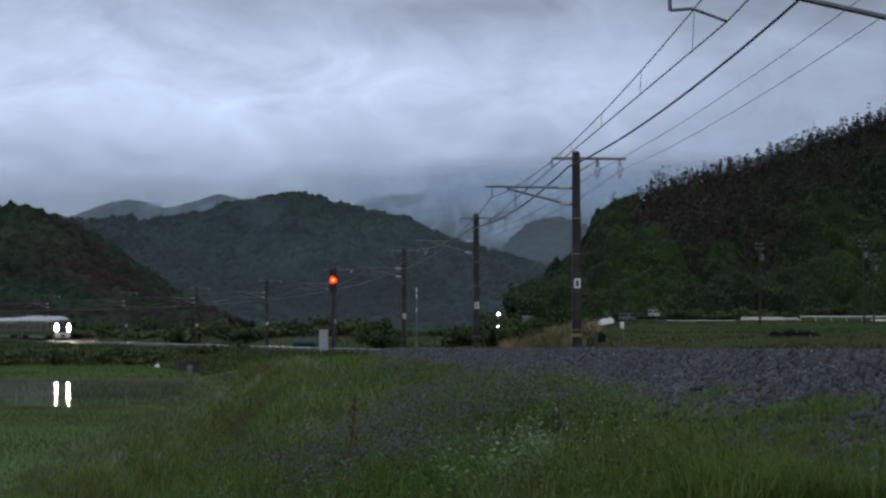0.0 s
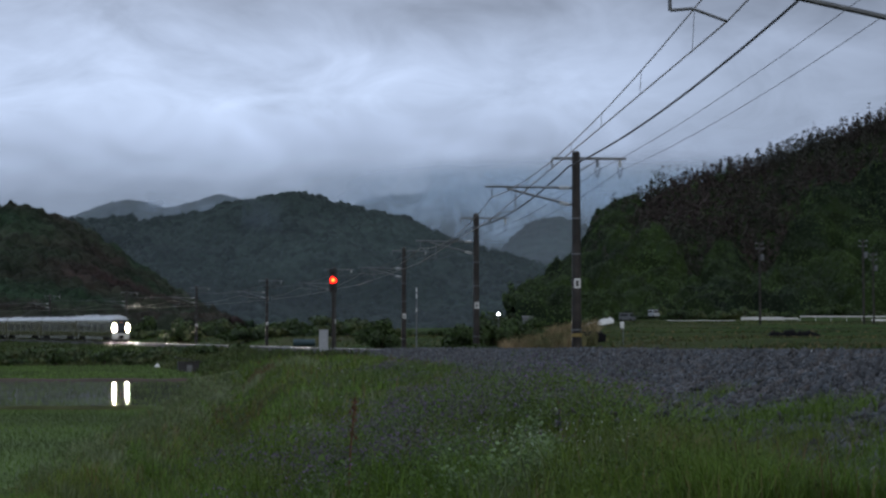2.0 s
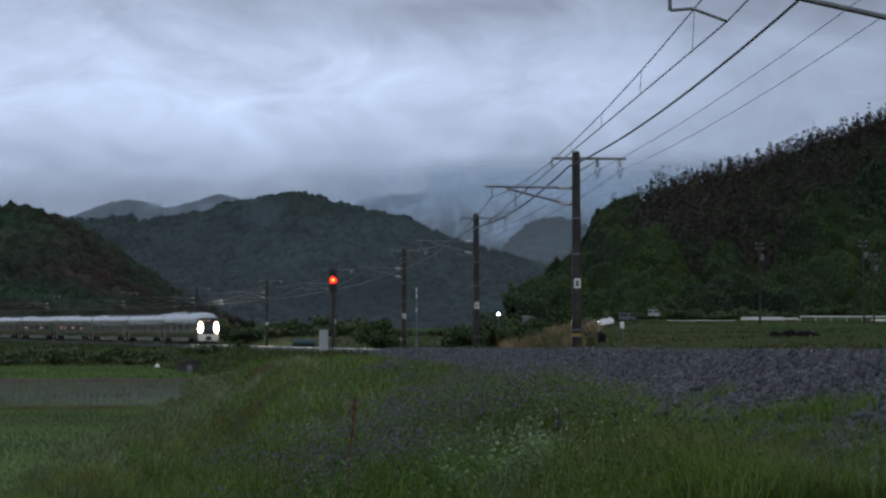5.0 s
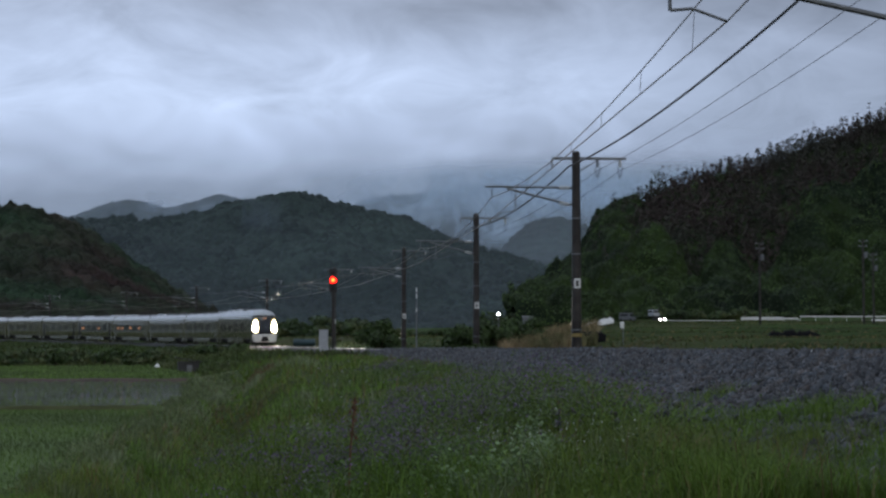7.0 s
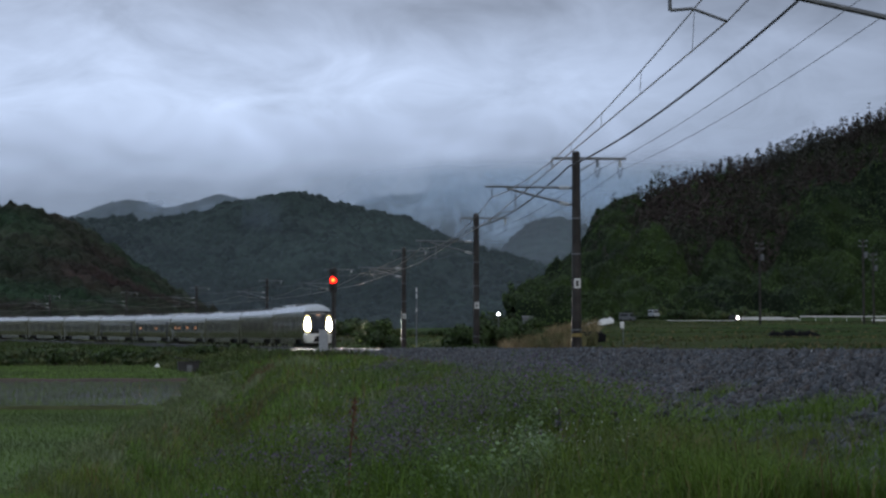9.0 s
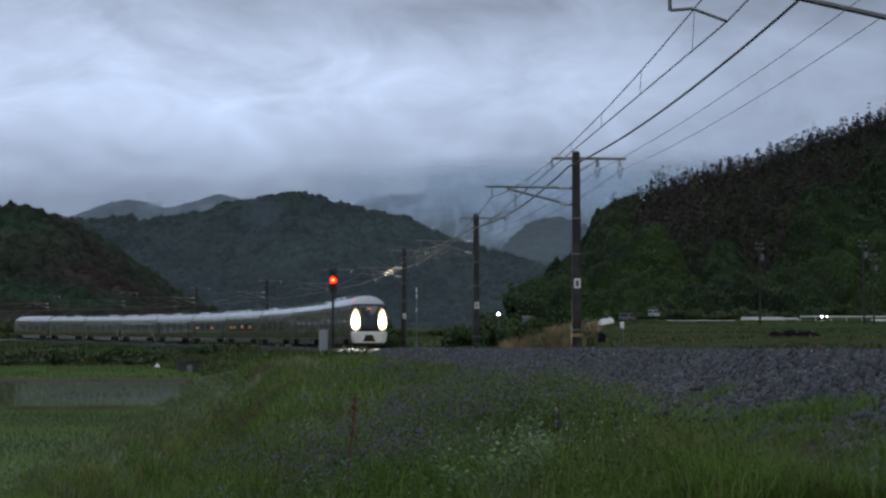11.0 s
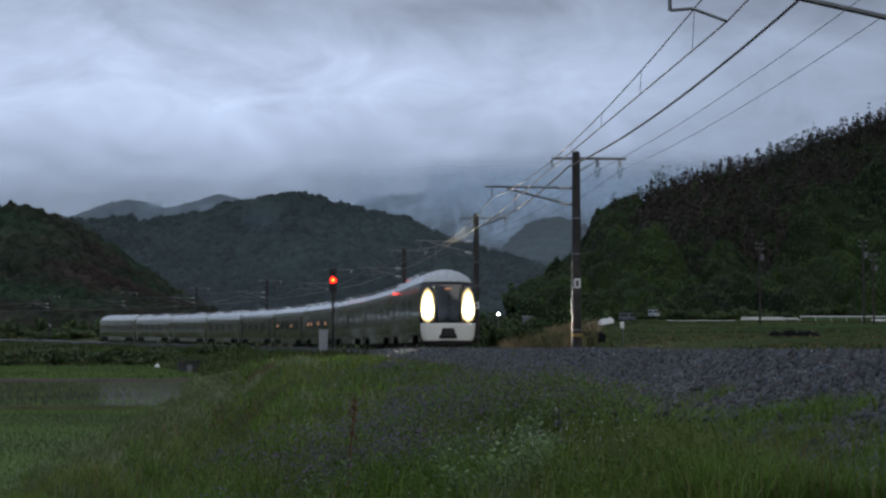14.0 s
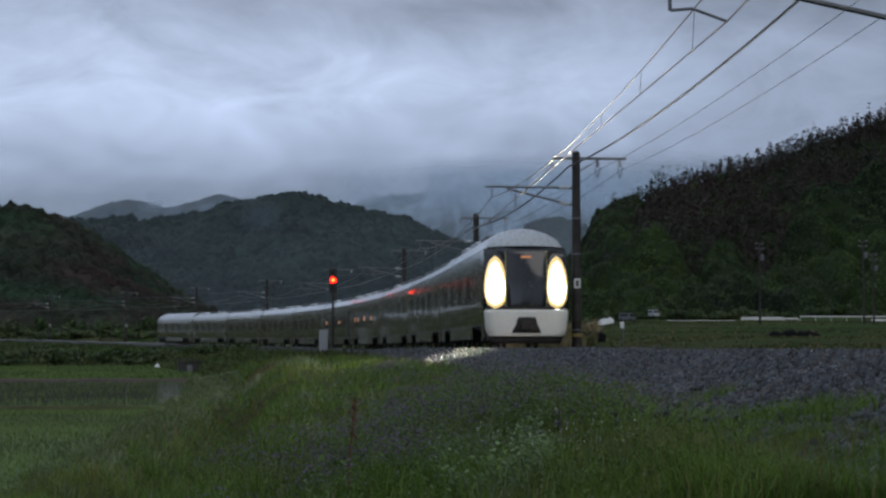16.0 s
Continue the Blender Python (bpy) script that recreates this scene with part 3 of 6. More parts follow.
    for z in (0.62, 3.6, 5.0):
        bm = bmesh.new()
        rod(bm, (0, 0, z + 0.12), (0, 0, z + 0.18), 0.215 - 0.005 * z, n=14)
        part("steel_band", bm, STEEL, p)
    return p


for y in POLES:
    catenary_pole(y)


def spans(side, height, sag, points=14):
    """A wire hung from pole to pole."""
    P = []
    for ya, yb in zip(POLES[:-1], POLES[1:]):
        sa, sb = s_of_y(ya), s_of_y(yb)
        a, b = track_at(sa, side, height), track_at(sb, side, height)
        for i in range(points):
            t = i / points
            P.append(tuple(a.lerp(b, t) - Vector((0, 0, sag * 4 * t * (1 - t)))))
    return P


def wire(name, label, pts, r, mat=WIREMAT):
    v, f = tube_arrays(pts, r)
    return tagged(ob_of(name, v, f, mat, smooth=True), label, "overhead wire", group="overhead wires")


CONTACT_H, MESS_H, MESS_SAG = 5.1, 5.97, 0.62
wire("contact_wire", "bare copper contact wire above the track", spans(-0.12, CONTACT_H, 0.0, 4), 0.014, CONTACTMAT)
wire("messenger_wire", "sagging messenger wire of the overhead line", spans(-0.08, MESS_H, MESS_SAG), 0.013, CONTACTMAT)
wire("feeder_cable", "thick feeder cable hung from the pole tops", spans(POLE_SIDE - 0.3, 7.2, 0.5), 0.03)
for k, side in enumerate((0.85, 1.75)):
    wire("distribution_wire", "thin distribution wire along the pole tops", spans(POLE_SIDE + side, 7.05, 0.30 + 0.05 * k), 0.008)


def droppers():
    for ya, yb in zip(POLES[:7], POLES[1:8]):
        sa, sb = s_of_y(ya), s_of_y(yb)
        n = 8
        for i in range(n):
            t = (i + 0.5) / n
            s = sa + (sb - sa) * t
            c = track_at(sa, -0.12, CONTACT_H).lerp(track_at(sb, -0.12, CONTACT_H), t)
            m = track_at(sa, -0.08, MESS_H).lerp(track_at(sb, -0.08, MESS_H), t) - Vector((0, 0, MESS_SAG * 4 * t * (1 - t)))
            bm = bmesh.new()
            rod(bm, c, m, 0.006, n=5)
            tagged(part("dropper", bm, WIREMAT), "thin dropper between messenger and contact wire", "dropper", group="droppers of the overhead line")


droppers()


# ---- signal beside the track ----
def colour_signal(x, y, z):
    p = empty("railway_signal", pose(x, y, z))
    tagged(p, "colour-light railway signal showing red on a grey post", "railway signal")
    bm = bmesh.new()
    rod(bm, (0, 0, -0.3), (0, 0, 5.2), 0.10, 0.085, 12)
    part("post", bm, POLECON, p, "dark grey steel post", smooth=False)
    bm = bmesh.new()
    box(bm, -0.34, 0.34, -0.02, 0.03, 5.0, 6.9, 0.02)
    box(bm, -0.22, 0.22, 0.03, 0.28, 5.1, 6.8, 0.03)
    part("backboard", bm, BLACKPAINT, p, "black backboard with lamp case")
    for k, z in enumerate((5.3, 5.62, 6.55)):
        bm = bmesh.new()
        rod(bm, (0, -0.02, z), (0, -0.05, z), 0.11, n=16)
        part("dark_lens", bm, TRAINGLASS, p)
    # widened red disc takes in the lamp's halo; the core disc imitates its glare
    bm = bmesh.new()
    rod(bm, (0, -0.02, 5.98), (0, -0.07, 5.98), 0.24, n=24)
    lens = part("red_lens", bm, REDGLOW, p, "lit red signal lens")
    bm = bmesh.new()
    rod(bm, (0, -0.07, 5.98), (0, -0.085, 5.98), 0.13, 0.10, n=20)
    part("lens_core", bm, REDCORE, lens, "orange glare of the lit lens, put in as a small disc")
    for z in (5.3, 5.62, 6.55):
        v, f = tube_arrays([(0.17 * math.cos(a), -0.2, z + 0.17 * math.sin(a)) for a in np.linspace(0.2, 2.94, 9)], 0.02)
        ob_of("hood", v, f, BLACKPAINT, p)
    for k in range(14):
        bm = bmesh.new()
        rod(bm, (-0.16, 0.22, 0.5 + 0.33 * k), (0.16, 0.22, 0.5 + 0.33 * k), 0.012, n=6)
        part("ladder_rung", bm, STEEL, p)
    for sx in (-0.16, 0.16):
        bm = bmesh.new()
        rod(bm, (sx, 0.22, 0.2), (sx, 0.22, 5.4), 0.015, n=6)
        part("ladder_rail", bm, STEEL, p)
    bm = bmesh.new()
    box(bm, -0.25, 0.25, -0.25, 0.25, -0.4, 0.06, 0.03)
    part("footing", bm, CONCRETE, p)


colour_signal(-8.85, 150, -0.42)


def relay_cabinet(x, y, z):
    p = empty("relay_cabinet", pose(x, y, z))
    tagged(p, "pale grey steel relay cabinet beside the signal", "equipment cabinet")
    bm = bmesh.new()
    box(bm, -0.36, 0.36, -0.28, 0.28, 0.12, 1.92, 0.03)
    part("body", bm, GREYPAINT, p)
    bm = bmesh.new()
    box(bm, -0.40, 0.40, -0.33, 0.33, 1.92, 2.0, 0.02)
    part("lid", bm, GREYPAINT, p)
    bm = bmesh.new()
    box(bm, -0.31, 0.31, -0.295, -0.28, 0.2, 1.84, 0.005)
    part("door", bm, GREYPAINT, p)
    bm = bmesh.new()
    box(bm, 0.2, 0.24, -0.33, -0.295, 0.95, 1.15, 0.006)
    part("handle", bm, STEEL, p)
    bm = bmesh.new()
    box(bm, -0.42, 0.42, -0.34, 0.34, -0.3, 0.12, 0.02)
    part("plinth", bm, CONCRETE, p)


relay_cabinet(-9.62, 150.5, -0.42)


def marker_box(x, y):
    z = float(ground_height(x, y))
    p = empty("trackside_box", pose(x, y, z))
    tagged(p, "small white cable box beside the track", "junction box")
    bm = bmesh.new()
    box(bm, -0.15, 0.15, -0.1, 0.1, 0.0, 0.32, 0.02)
    part("body", bm, WHITEPAINT, p)
    bm = bmesh.new()
    box(bm, -0.17, 0.17, -0.12, 0.12, 0.32, 0.36, 0.01)
    part("lid", bm, GREYPAINT, p)


marker_box(-8.35, 149.6)


# ---- the train ----
SPEED = 16.46
CAR_PITCH, CAR_LEN = 20.5, 20.1


def body_profile(h=4.0):
    """Left half of a car's outline, from the sill to the crown, as (y, z)."""
    return [(1.36, 0.78), (1.43, 0.95), (1.455, 1.6), (1.455, 2.6), (1.42, 3.1), (1.34, 3.42), (1.15, 3.42 + (h - 3.42) * 0.45), (0.8, 3.42 + (h - 3.42) * 0.78), (0.4, 3.42 + (h - 3.42) * 0.95), (0.0, h)]


def nose_x(y, z):
    """How far the front stands forward at a place of the face."""
    return 10.16 - 0.20 * (y / 1.4) ** 2 - 0.05 * max(0.0, z - 1.3) ** 1.6 - 0.12 * max(0.0, 0.9 - z) - 0.9 * max(0.0, z - 3.4)


def loft(rings):
    n = len(rings[0])
    return np.array(rings).reshape(-1, 3), grid_faces(len(rings), n)


def car_shell(car, front, high):
    prof = body_profile(high)
    side = [q for q in prof if q[1] <= 3.43]
    roof = [q for q in prof if q[1] >= 3.41]
    mid = [(-10.02, 1.0)] + [(x, 1.0) for x in np.linspace(-9.9, 9.0 if front else 9.9, 14)]

    def ring(points, x, last):
        out = []
        for y, z in points:
            out.append((nose_x(y, z) - 0.03 if last else x, y * (0.985 if last else 1.0), z))
        return out

    for sgn, name in ((1, "side_wall"), (-1, "side_wall")):
        pts = [(sgn * y, z) for y, z in side]
        rings = [ring(pts, x, False) for x, _ in mid]
        if front:
            rings.append([(0.55 * (nose_x(y, z) - 9) + 9, y * 0.997, z) for y, z in pts])
            rings.append(ring(pts, 0, True))
        else:
            rings.append(ring(pts, 10.02, False))
        v, f = loft(rings)
        ob_of(name, v, f if sgn < 0 else f[:, ::-1], CHAMPAGNE, car, smooth=True)
    pts = [(y, z) for y, z in roof] + [(-y, z) for y, z in roof[-2::-1]]
    rings = [ring(pts, x, False) for x, _ in mid]
    if front:
        rings = rings[:-3] + [[(6.3, y, z) for y, z in pts], [(7.4, y, 3.42 + (z - 3.42) * 1.0) for y, z in pts],
                              [(8.6, y * 0.99, 3.42 + (z - 3.42) * 0.98) for y, z in pts],
                              [(9.35, y * 0.97, 3.42 + (z - 3.42) * 0.86) for y, z in pts],
                              [(9.8, y * 0.93, 3.42 + (z - 3.42) * 0.5) for y, z in pts],
                              [(10.02 - 0.25 * (y / 1.4) ** 2, y * 0.9, 3.42 + (z - 3.42) * 0.06) for y, z in pts]]
    else:
        rings.append(ring(pts, 10.02, False))
    v, f = loft(rings)
    ob_of("roof", v, f[:, ::-1], ROOFPAINT, car, smooth=True)
    for end in ((-1,) if front else (-1, 1)):
        bm = bmesh.new()
        vs = [bm.verts.new((end * 10.0, y, z)) for y, z in prof] + [bm.verts.new((end * 10.0, -y, z)) for y, z in prof[-2::-1]]
        bm.faces.new(vs)
        part("end_wall", bm, CHAMPAGNE, car)
        bm = bmesh.new()
        box(bm, min(end * 10.0, end * 10.26), max(end * 10.0, end * 10.26), -0.55, 0.55, 0.95, 3.0, 0.02)
        part("gangway", bm, UNDER, car, "black rubber gangway")


def face_patch(name, car, mat, outline, proud, thick=0.07, label=""):
    """A panel that follows the front; outline gives (z, left, right) rows."""
    cols = 9
    F, B = [], []
    for z, a, b in outline:
        for i in range(cols):
            y = a + (b - a) * i / (cols - 1)
            F.append((nose_x(y, z) + proud, y, z))
            B.append((nose_x(y, z) + proud - thick, y, z))
    n = len(outline)
    g = grid_faces(n, cols)
    N = n * cols
    rim = []
    loop = [i for i in range(cols)] + [r * cols + cols - 1 for r in range(1, n)] + [(n - 1) * cols + i for i in range(cols - 2, -1, -1)] + [r * cols for r in range(n - 2, 0, -1)]
    for a, b in zip(loop, loop[1:] + loop[:1]):
        rim.append((a, b, b + N, a + N))
    ob = ob_of(name, F + B, np.concatenate([g, g[:, ::-1] + N, np.array(rim)]), mat, car)
    me = ob.data
    bm = bmesh.new()
    bm.from_mesh(me)
    bmesh.ops.recalc_face_normals(bm, faces=bm.faces)
    bm.to_mesh(me)
    bm.free()
    return tagged(ob, label)


def train_front(car):
    face_patch("front_bulkhead", car, UNDER, [(0.5, -1.32, 1.32), (0.9, -1.4, 1.4), (1.6, -1.41, 1.41), (2.6, -1.41, 1.41), (3.1, -1.38, 1.38), (3.44, -1.28, 1.28)], -0.06)
    face_patch("windscreen", car, TRAINGLASS, [(1.36, -0.62, 0.62), (1.5, -0.68, 0.68), (2.2, -0.70, 0.70), (2.9, -0.74, 0.74), (3.2, -0.86, 0.86), (3.40, -1.1, 1.1)], 0.0, label="dark raked windscreen")
    for sy in (-1, 1):
        a, b = sorted((sy * 0.72, sy * 1.40))
        face_patch("lamp_surround", car, TRAINGLASS, [(1.36, a, b), (2.0, a, b), (2.7, a, b), (3.1, a * 1.0, b * 0.99), (3.36, a, b * 0.93)], -0.01, label="glossy black lamp surround")
        rows = []
        for t in np.linspace(-1, 1, 13):
            w = (0.205 - 0.085 * t) * math.sqrt(max(0.0, 1 - t * t)) + 0.012
            c = sy * (1.05 - 0.02 * t)
            rows.append((2.20 + 0.56 * t, c - w, c + w))
        face_patch("headlight", car, HEADLIGHT, rows, 0.03, 0.05, label="bright tall oval headlight")
        # two wider glowing ovals imitate the lamp's halo; they are no lamp parts
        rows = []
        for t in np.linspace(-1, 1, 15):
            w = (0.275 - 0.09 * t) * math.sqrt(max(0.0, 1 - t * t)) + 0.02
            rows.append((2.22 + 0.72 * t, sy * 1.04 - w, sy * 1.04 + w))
        face_patch("lamp_diffuser", car, HALOLIGHT, rows, 0.018, 0.04, label="warm glow painted round the headlight as its halo")
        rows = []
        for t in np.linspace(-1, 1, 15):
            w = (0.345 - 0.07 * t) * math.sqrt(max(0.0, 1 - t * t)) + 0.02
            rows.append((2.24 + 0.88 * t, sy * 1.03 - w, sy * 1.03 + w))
        face_patch("lamp_rim", car, HALOEDGE, rows, 0.006, 0.04, label="faint outer halo painted round the headlight")
        v, f = tube_arrays([(nose_x(sy * 0.69, z) + 0.02, sy * 0.69, z) for z in np.linspace(1.4, 3.3, 10)], 0.03)
        ob_of("windscreen_pillar", v, f, CHAMPAGNE, car)
    face_patch("lower_panel", car, TRAINWHITE, [(0.44, -1.22, 1.22), (0.52, -1.30, 1.30), (0.7, -1.36, 1.36), (1.0, -1.39, 1.39), (1.26, -1.41, 1.41), (1.33, -1.38, 1.38)], 0.02, label="white lower front panel")
    face_patch("coupler_hatch", car, UNDER, [(0.56, -0.47, 0.47), (0.66, -0.46, 0.46), (0.82, -0.36, 0.36), (1.0, -0.32, 0.32), (1.08, -0.27, 0.27)], 0.05, label="black coupler hatch")
    bm = bmesh.new()
    rod(bm, (9.9, 0, 0.8), (10.42, 0, 0.8), 0.12, n=12)
    box(bm, 10.34, 10.5, -0.16, 0.16, 0.66, 0.94, 0.03)
    part("coupler", bm, UNDER, car)
    face_patch("skirt", car, UNDER, [(0.2, -1.15, 1.15), (0.32, -1.22, 1.22), (0.44, -1.25, 1.25)], -0.08, 0.2, label="grey front skirt")
    bm = bmesh.new()
    box(bm, 10.02, 10.06, -0.17, 0.17, 3.05, 3.13, 0.01)
    part("destination_display", bm, CABINLIGHT, car, "dim warm destination display")


def bogie(car, x):
    b = empty("bogie")
    b.parent = car
    b.location = (x, 0, 0)
    bm = bmesh.new()
    for sy in (-1, 1):
        box(bm, -1.6, 1.6, sy * 0.98 - 0.07, sy * 0.98 + 0.07, 0.42, 0.66, 0.03)
        for ax in (-1.05, 1.05):
            box(bm, ax - 0.18, ax + 0.18, sy * 0.98 - 0.12, sy * 0.98 + 0.12, 0.28, 0.62, 0.04)
        rod(bm, (0, sy * 1.0, 0.62), (0, sy * 1.0, 0.9), 0.26, n=12)
    box(bm, -0.25, 0.25, -0.98, 0.98, 0.4, 0.7, 0.03)
    part("bogie_frame", bm, UNDER, b)
    for ax in (-1.05, 1.05):
        for sy in (-1, 1):
            bm = bmesh.new()
            rod(bm, (ax, sy * 0.53, 0.43), (ax, sy * 0.60, 0.43), 0.43, n=20)
            rod(bm, (ax, sy * 0.50, 0.43), (ax, sy * 0.53, 0.43), 0.455, n=20)
            part("wheel", bm, WHEELMAT, b)


def railcar(index, front, tail):
    car = empty("train_car")
    high = 4.14 if (front or tail) else 4.0
    first = front or tail
    tagged(car, "champagne metallic train car with bright headlights" if front else "champagne metallic train car with silver roof",
           "train car", group="cars of the train")
    car_shell(car, first, high)
    if first:
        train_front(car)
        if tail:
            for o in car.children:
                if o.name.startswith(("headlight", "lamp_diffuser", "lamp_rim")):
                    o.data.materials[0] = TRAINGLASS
    bm = bmesh.new()
    for x0, x1 in ((-4.8, -2.2), (-1.9, 0.6), (0.9, 4.6)):
        box(bm, x0, x1, -1.25, 1.25, 0.32, 0.8, 0.05)
    box(bm, -9.9, 9.2 if first else 9.9, -1.28, 1.28, 0.7, 0.95, 0.02)
    part("underframe", bm, UNDER, car, "black underframe with equipment boxes")
    for sy in (-1, 1):
        for x0, x1 in ((-5.0, 5.0), (-9.85, -8.75), (8.75, 9.3 if first else 9.85)):
            bm = bmesh.new()
            y0, y1 = sorted((sy * 1.33, sy * 1.385))
            box(bm, x0, x1, y0, y1, 0.36, 0.80, 0.015)
            part("side_skirt", bm, CHAMPAGNE, car)
    bogie(car, -6.9)
    bogie(car, 6.9)
    # windows and doors on both sides
    rnd = random.Random(40 + index)
    pattern = {3: [(-7.5, 1.6, 1), (-5.2, 1.6, 1), (-2.8, 1.6, 0), (-0.4, 1.6, 1), (2.0, 1.6, 0), (4.4, 1.6, 1)],
               4: [(-7.2, 1.9, 1), (-4.2, 1.9, 0), (-1.2, 1.9, 1), (1.8, 1.9, 1), (4.8, 1.9, 0)]}.get(
        index, [(x, 0.62, 0) for x in (-7.6, -6.6, -3.9, -2.9, -0.2, 0.8, 3.5, 4.5)])
    for sy in (-1, 1):
        for x, w, lit in pattern:
            bm = bmesh.new()
            y0, y1 = sorted((sy * 1.40, sy * 1.462))
            box(bm, x, x + w, y0, y1, 1.72, 2.62, 0.012)
            win = part("window", bm, WINDOWGLASS, car)
            if lit and rnd.random() < 0.7:
                bm = bmesh.new()
                y0, y1 = sorted((sy * 1.462, sy * 1.468))
                box(bm, x + 0.15, x + w * 0.7, y0, y1, 2.0, 2.0 + 0.18 + 0.2 * rnd.random())
                part("lit_blind", bm, CABINLIGHT, win, "warm glow behind the window")
        for x in ((-8.9,) if first else (-8.9, 8.1)):
            bm = bmesh.new()
            y0, y1 = sorted((sy * 1.40, sy * 1.464))
            box(bm, x, x + 0.85, y0, y1, 0.98, 2.95, 0.01)
            door = part("door", bm, UNDER if index in (4, 5) else CHAMPAGNE, car)
            bm = bmesh.new()
            y0, y1 = sorted((sy * 1.464, sy * 1.47))
            box(bm, x + 0.22, x + 0.63, y0, y1, 1.9, 2.7)
            part("door_window", bm, WINDOWGLASS, door)
    if not first or index == 0:
        for x0, x1 in (((-8.5, -6.0), (-4.0, -1.4), (0.4, 2.6)) if first else ((-8.6, -6.0), (-3.2, -0.2), (1.5, 4.0), (6.2, 8.2))):
            bm = bmesh.new()
            box(bm, x0, x1, -0.62, 0.62, high - 0.16, high + 0.12, 0.06)
            part("roof_unit", bm, ROOFGEAR if rnd.random() < 0.45 else ROOFPAINT, car)
    return car


TRAIN = [railcar(i, i == 0, i == 9) for i in range(10)]


def car_pose(s_mid, back):
    a, b = track_at(s_mid - 6.9), track_at(s_mid + 6.9)
    fwd = (a - b).normalized() * (-1 if back else 1)
    left = Vector((0, 0, 1)).cross(fwd).normalized()
    up = fwd.cross(left)
    m = Matrix((fwd, left, up)).transposed().to_4x4()
    return Matrix.Translation((a + b) / 2) @ m


# ---- road car far off on the valley road ----
def road_car():
    c = empty("road_car")
    tagged(c, "dark small car with its headlights on", "car")
    bm = bmesh.new()
    box(bm, -1.85, 1.85, -0.8, 0.8, 0.3, 0.9, 0.12)
    cab = bmesh.ops.create_cube(bm, size=1.0)["verts"]
    for v in cab:
        k = 0.78 if v.co.z > 0 else 1.0
        v.co = Vector((v.co.x * 2.5 * k - 0.25, v.co.y * 1.5 * (0.86 if v.co.z > 0 else 1), 1.2 + v.co.z * 0.64))
    part("body", bm, BLACKPAINT, c)
    for sx in (-1.2, 1.2):
        for sy in (-0.72, 0.72):
            bm = bmesh.new()
            rod(bm, (sx, sy - 0.1, 0.31), (sx, sy + 0.1, 0.31), 0.31, n=16)
            part("wheel", bm, UNDER, c)
    for sy in (-0.70, 0.70):
        bm = bmesh.new()
        bmesh.ops.create_uvsphere(bm, u_segments=12, v_segments=8, radius=0.27, matrix=pose(1.8, sy, 0.72) @ Matrix.Diagonal((0.25, 1, 1, 1)))
        part("headlight", bm, CARLIGHT, c, "white headlight")
    bm = bmesh.new()
    box(bm, 0.7, 0.76, -0.6, 0.6, 1.0, 1.4, 0.01)
    part("windscreen", bm, TRAINGLASS, c)
    return c


CARLIGHT = glow("car_headlight", (1.0, 0.97, 0.95), 40)
ROADCAR = road_car()


def road_point(px):
    """The valley road: climbs gently from the left to the right."""
    y = 462 - (px - 950) * 0.05
    return Vector(((px - 784) / 3300 * y, y, float(np.interp(px, [700, 962, 1030, 1133, 1231, 1380, 1600, 1900], [4.6, 4.85, 5.8, 6.3, 6.5, 6.75, 7.1, 7.6]))))


# slim cable post beside a pole
def cable_post(x, y):
    g = float(ground_height(x, y))
    p = empty("cable_post", pose(x, y, g))
    tagged(p, "slim steel cable post with white insulators", "cable post")
    bm = bmesh.new()
    rod(bm, (0, 0, -0.3), (0, 0, 5.2), 0.07, 0.06, 10)
    part("post", bm, STEEL, p)
    for z in (5.0, 4.5, 3.4):
        bm = bmesh.new()
        rod(bm, (0, -0.1, z), (0, -0.1, z + 0.3), 0.07, 0.05, 10)
        part("insulator", bm, PORCELAIN, p)


cable_post(-2.1, 147.5)


# ---- hill fog ----
def mist_sheet(name, label, y, x0, x1, z0, z1, mat):
    n, m = 14, 6
    V = [(x0 + (x1 - x0) * i / (n - 1), y + 30 * math.sin(i * 0.9) + 12 * math.cos(j * 1.3), z0 + (z1 - z0) * j / (m - 1)) for i in range(n) for j in range(m)]
    ob = ob_of(name, V, grid_faces(n, m), mat, smooth=True)
    return tagged(ob, label, "mist", kind="stuff")


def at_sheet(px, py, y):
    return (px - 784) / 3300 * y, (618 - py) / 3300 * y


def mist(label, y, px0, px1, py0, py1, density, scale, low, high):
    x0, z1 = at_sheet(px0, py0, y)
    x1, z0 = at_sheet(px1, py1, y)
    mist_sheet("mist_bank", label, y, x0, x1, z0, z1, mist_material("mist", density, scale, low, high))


# the thin haze sheets are added to imitate the paling of distant hills
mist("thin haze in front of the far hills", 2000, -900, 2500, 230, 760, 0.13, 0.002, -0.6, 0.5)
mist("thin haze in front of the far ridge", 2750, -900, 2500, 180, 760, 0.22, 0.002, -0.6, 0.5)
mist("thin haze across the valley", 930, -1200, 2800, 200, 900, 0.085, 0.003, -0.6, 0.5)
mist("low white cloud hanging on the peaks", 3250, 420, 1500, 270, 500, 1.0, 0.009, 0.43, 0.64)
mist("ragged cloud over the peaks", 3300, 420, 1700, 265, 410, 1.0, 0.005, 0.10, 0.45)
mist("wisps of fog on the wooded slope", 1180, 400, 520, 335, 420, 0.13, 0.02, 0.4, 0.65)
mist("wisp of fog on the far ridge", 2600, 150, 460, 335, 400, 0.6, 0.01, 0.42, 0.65)


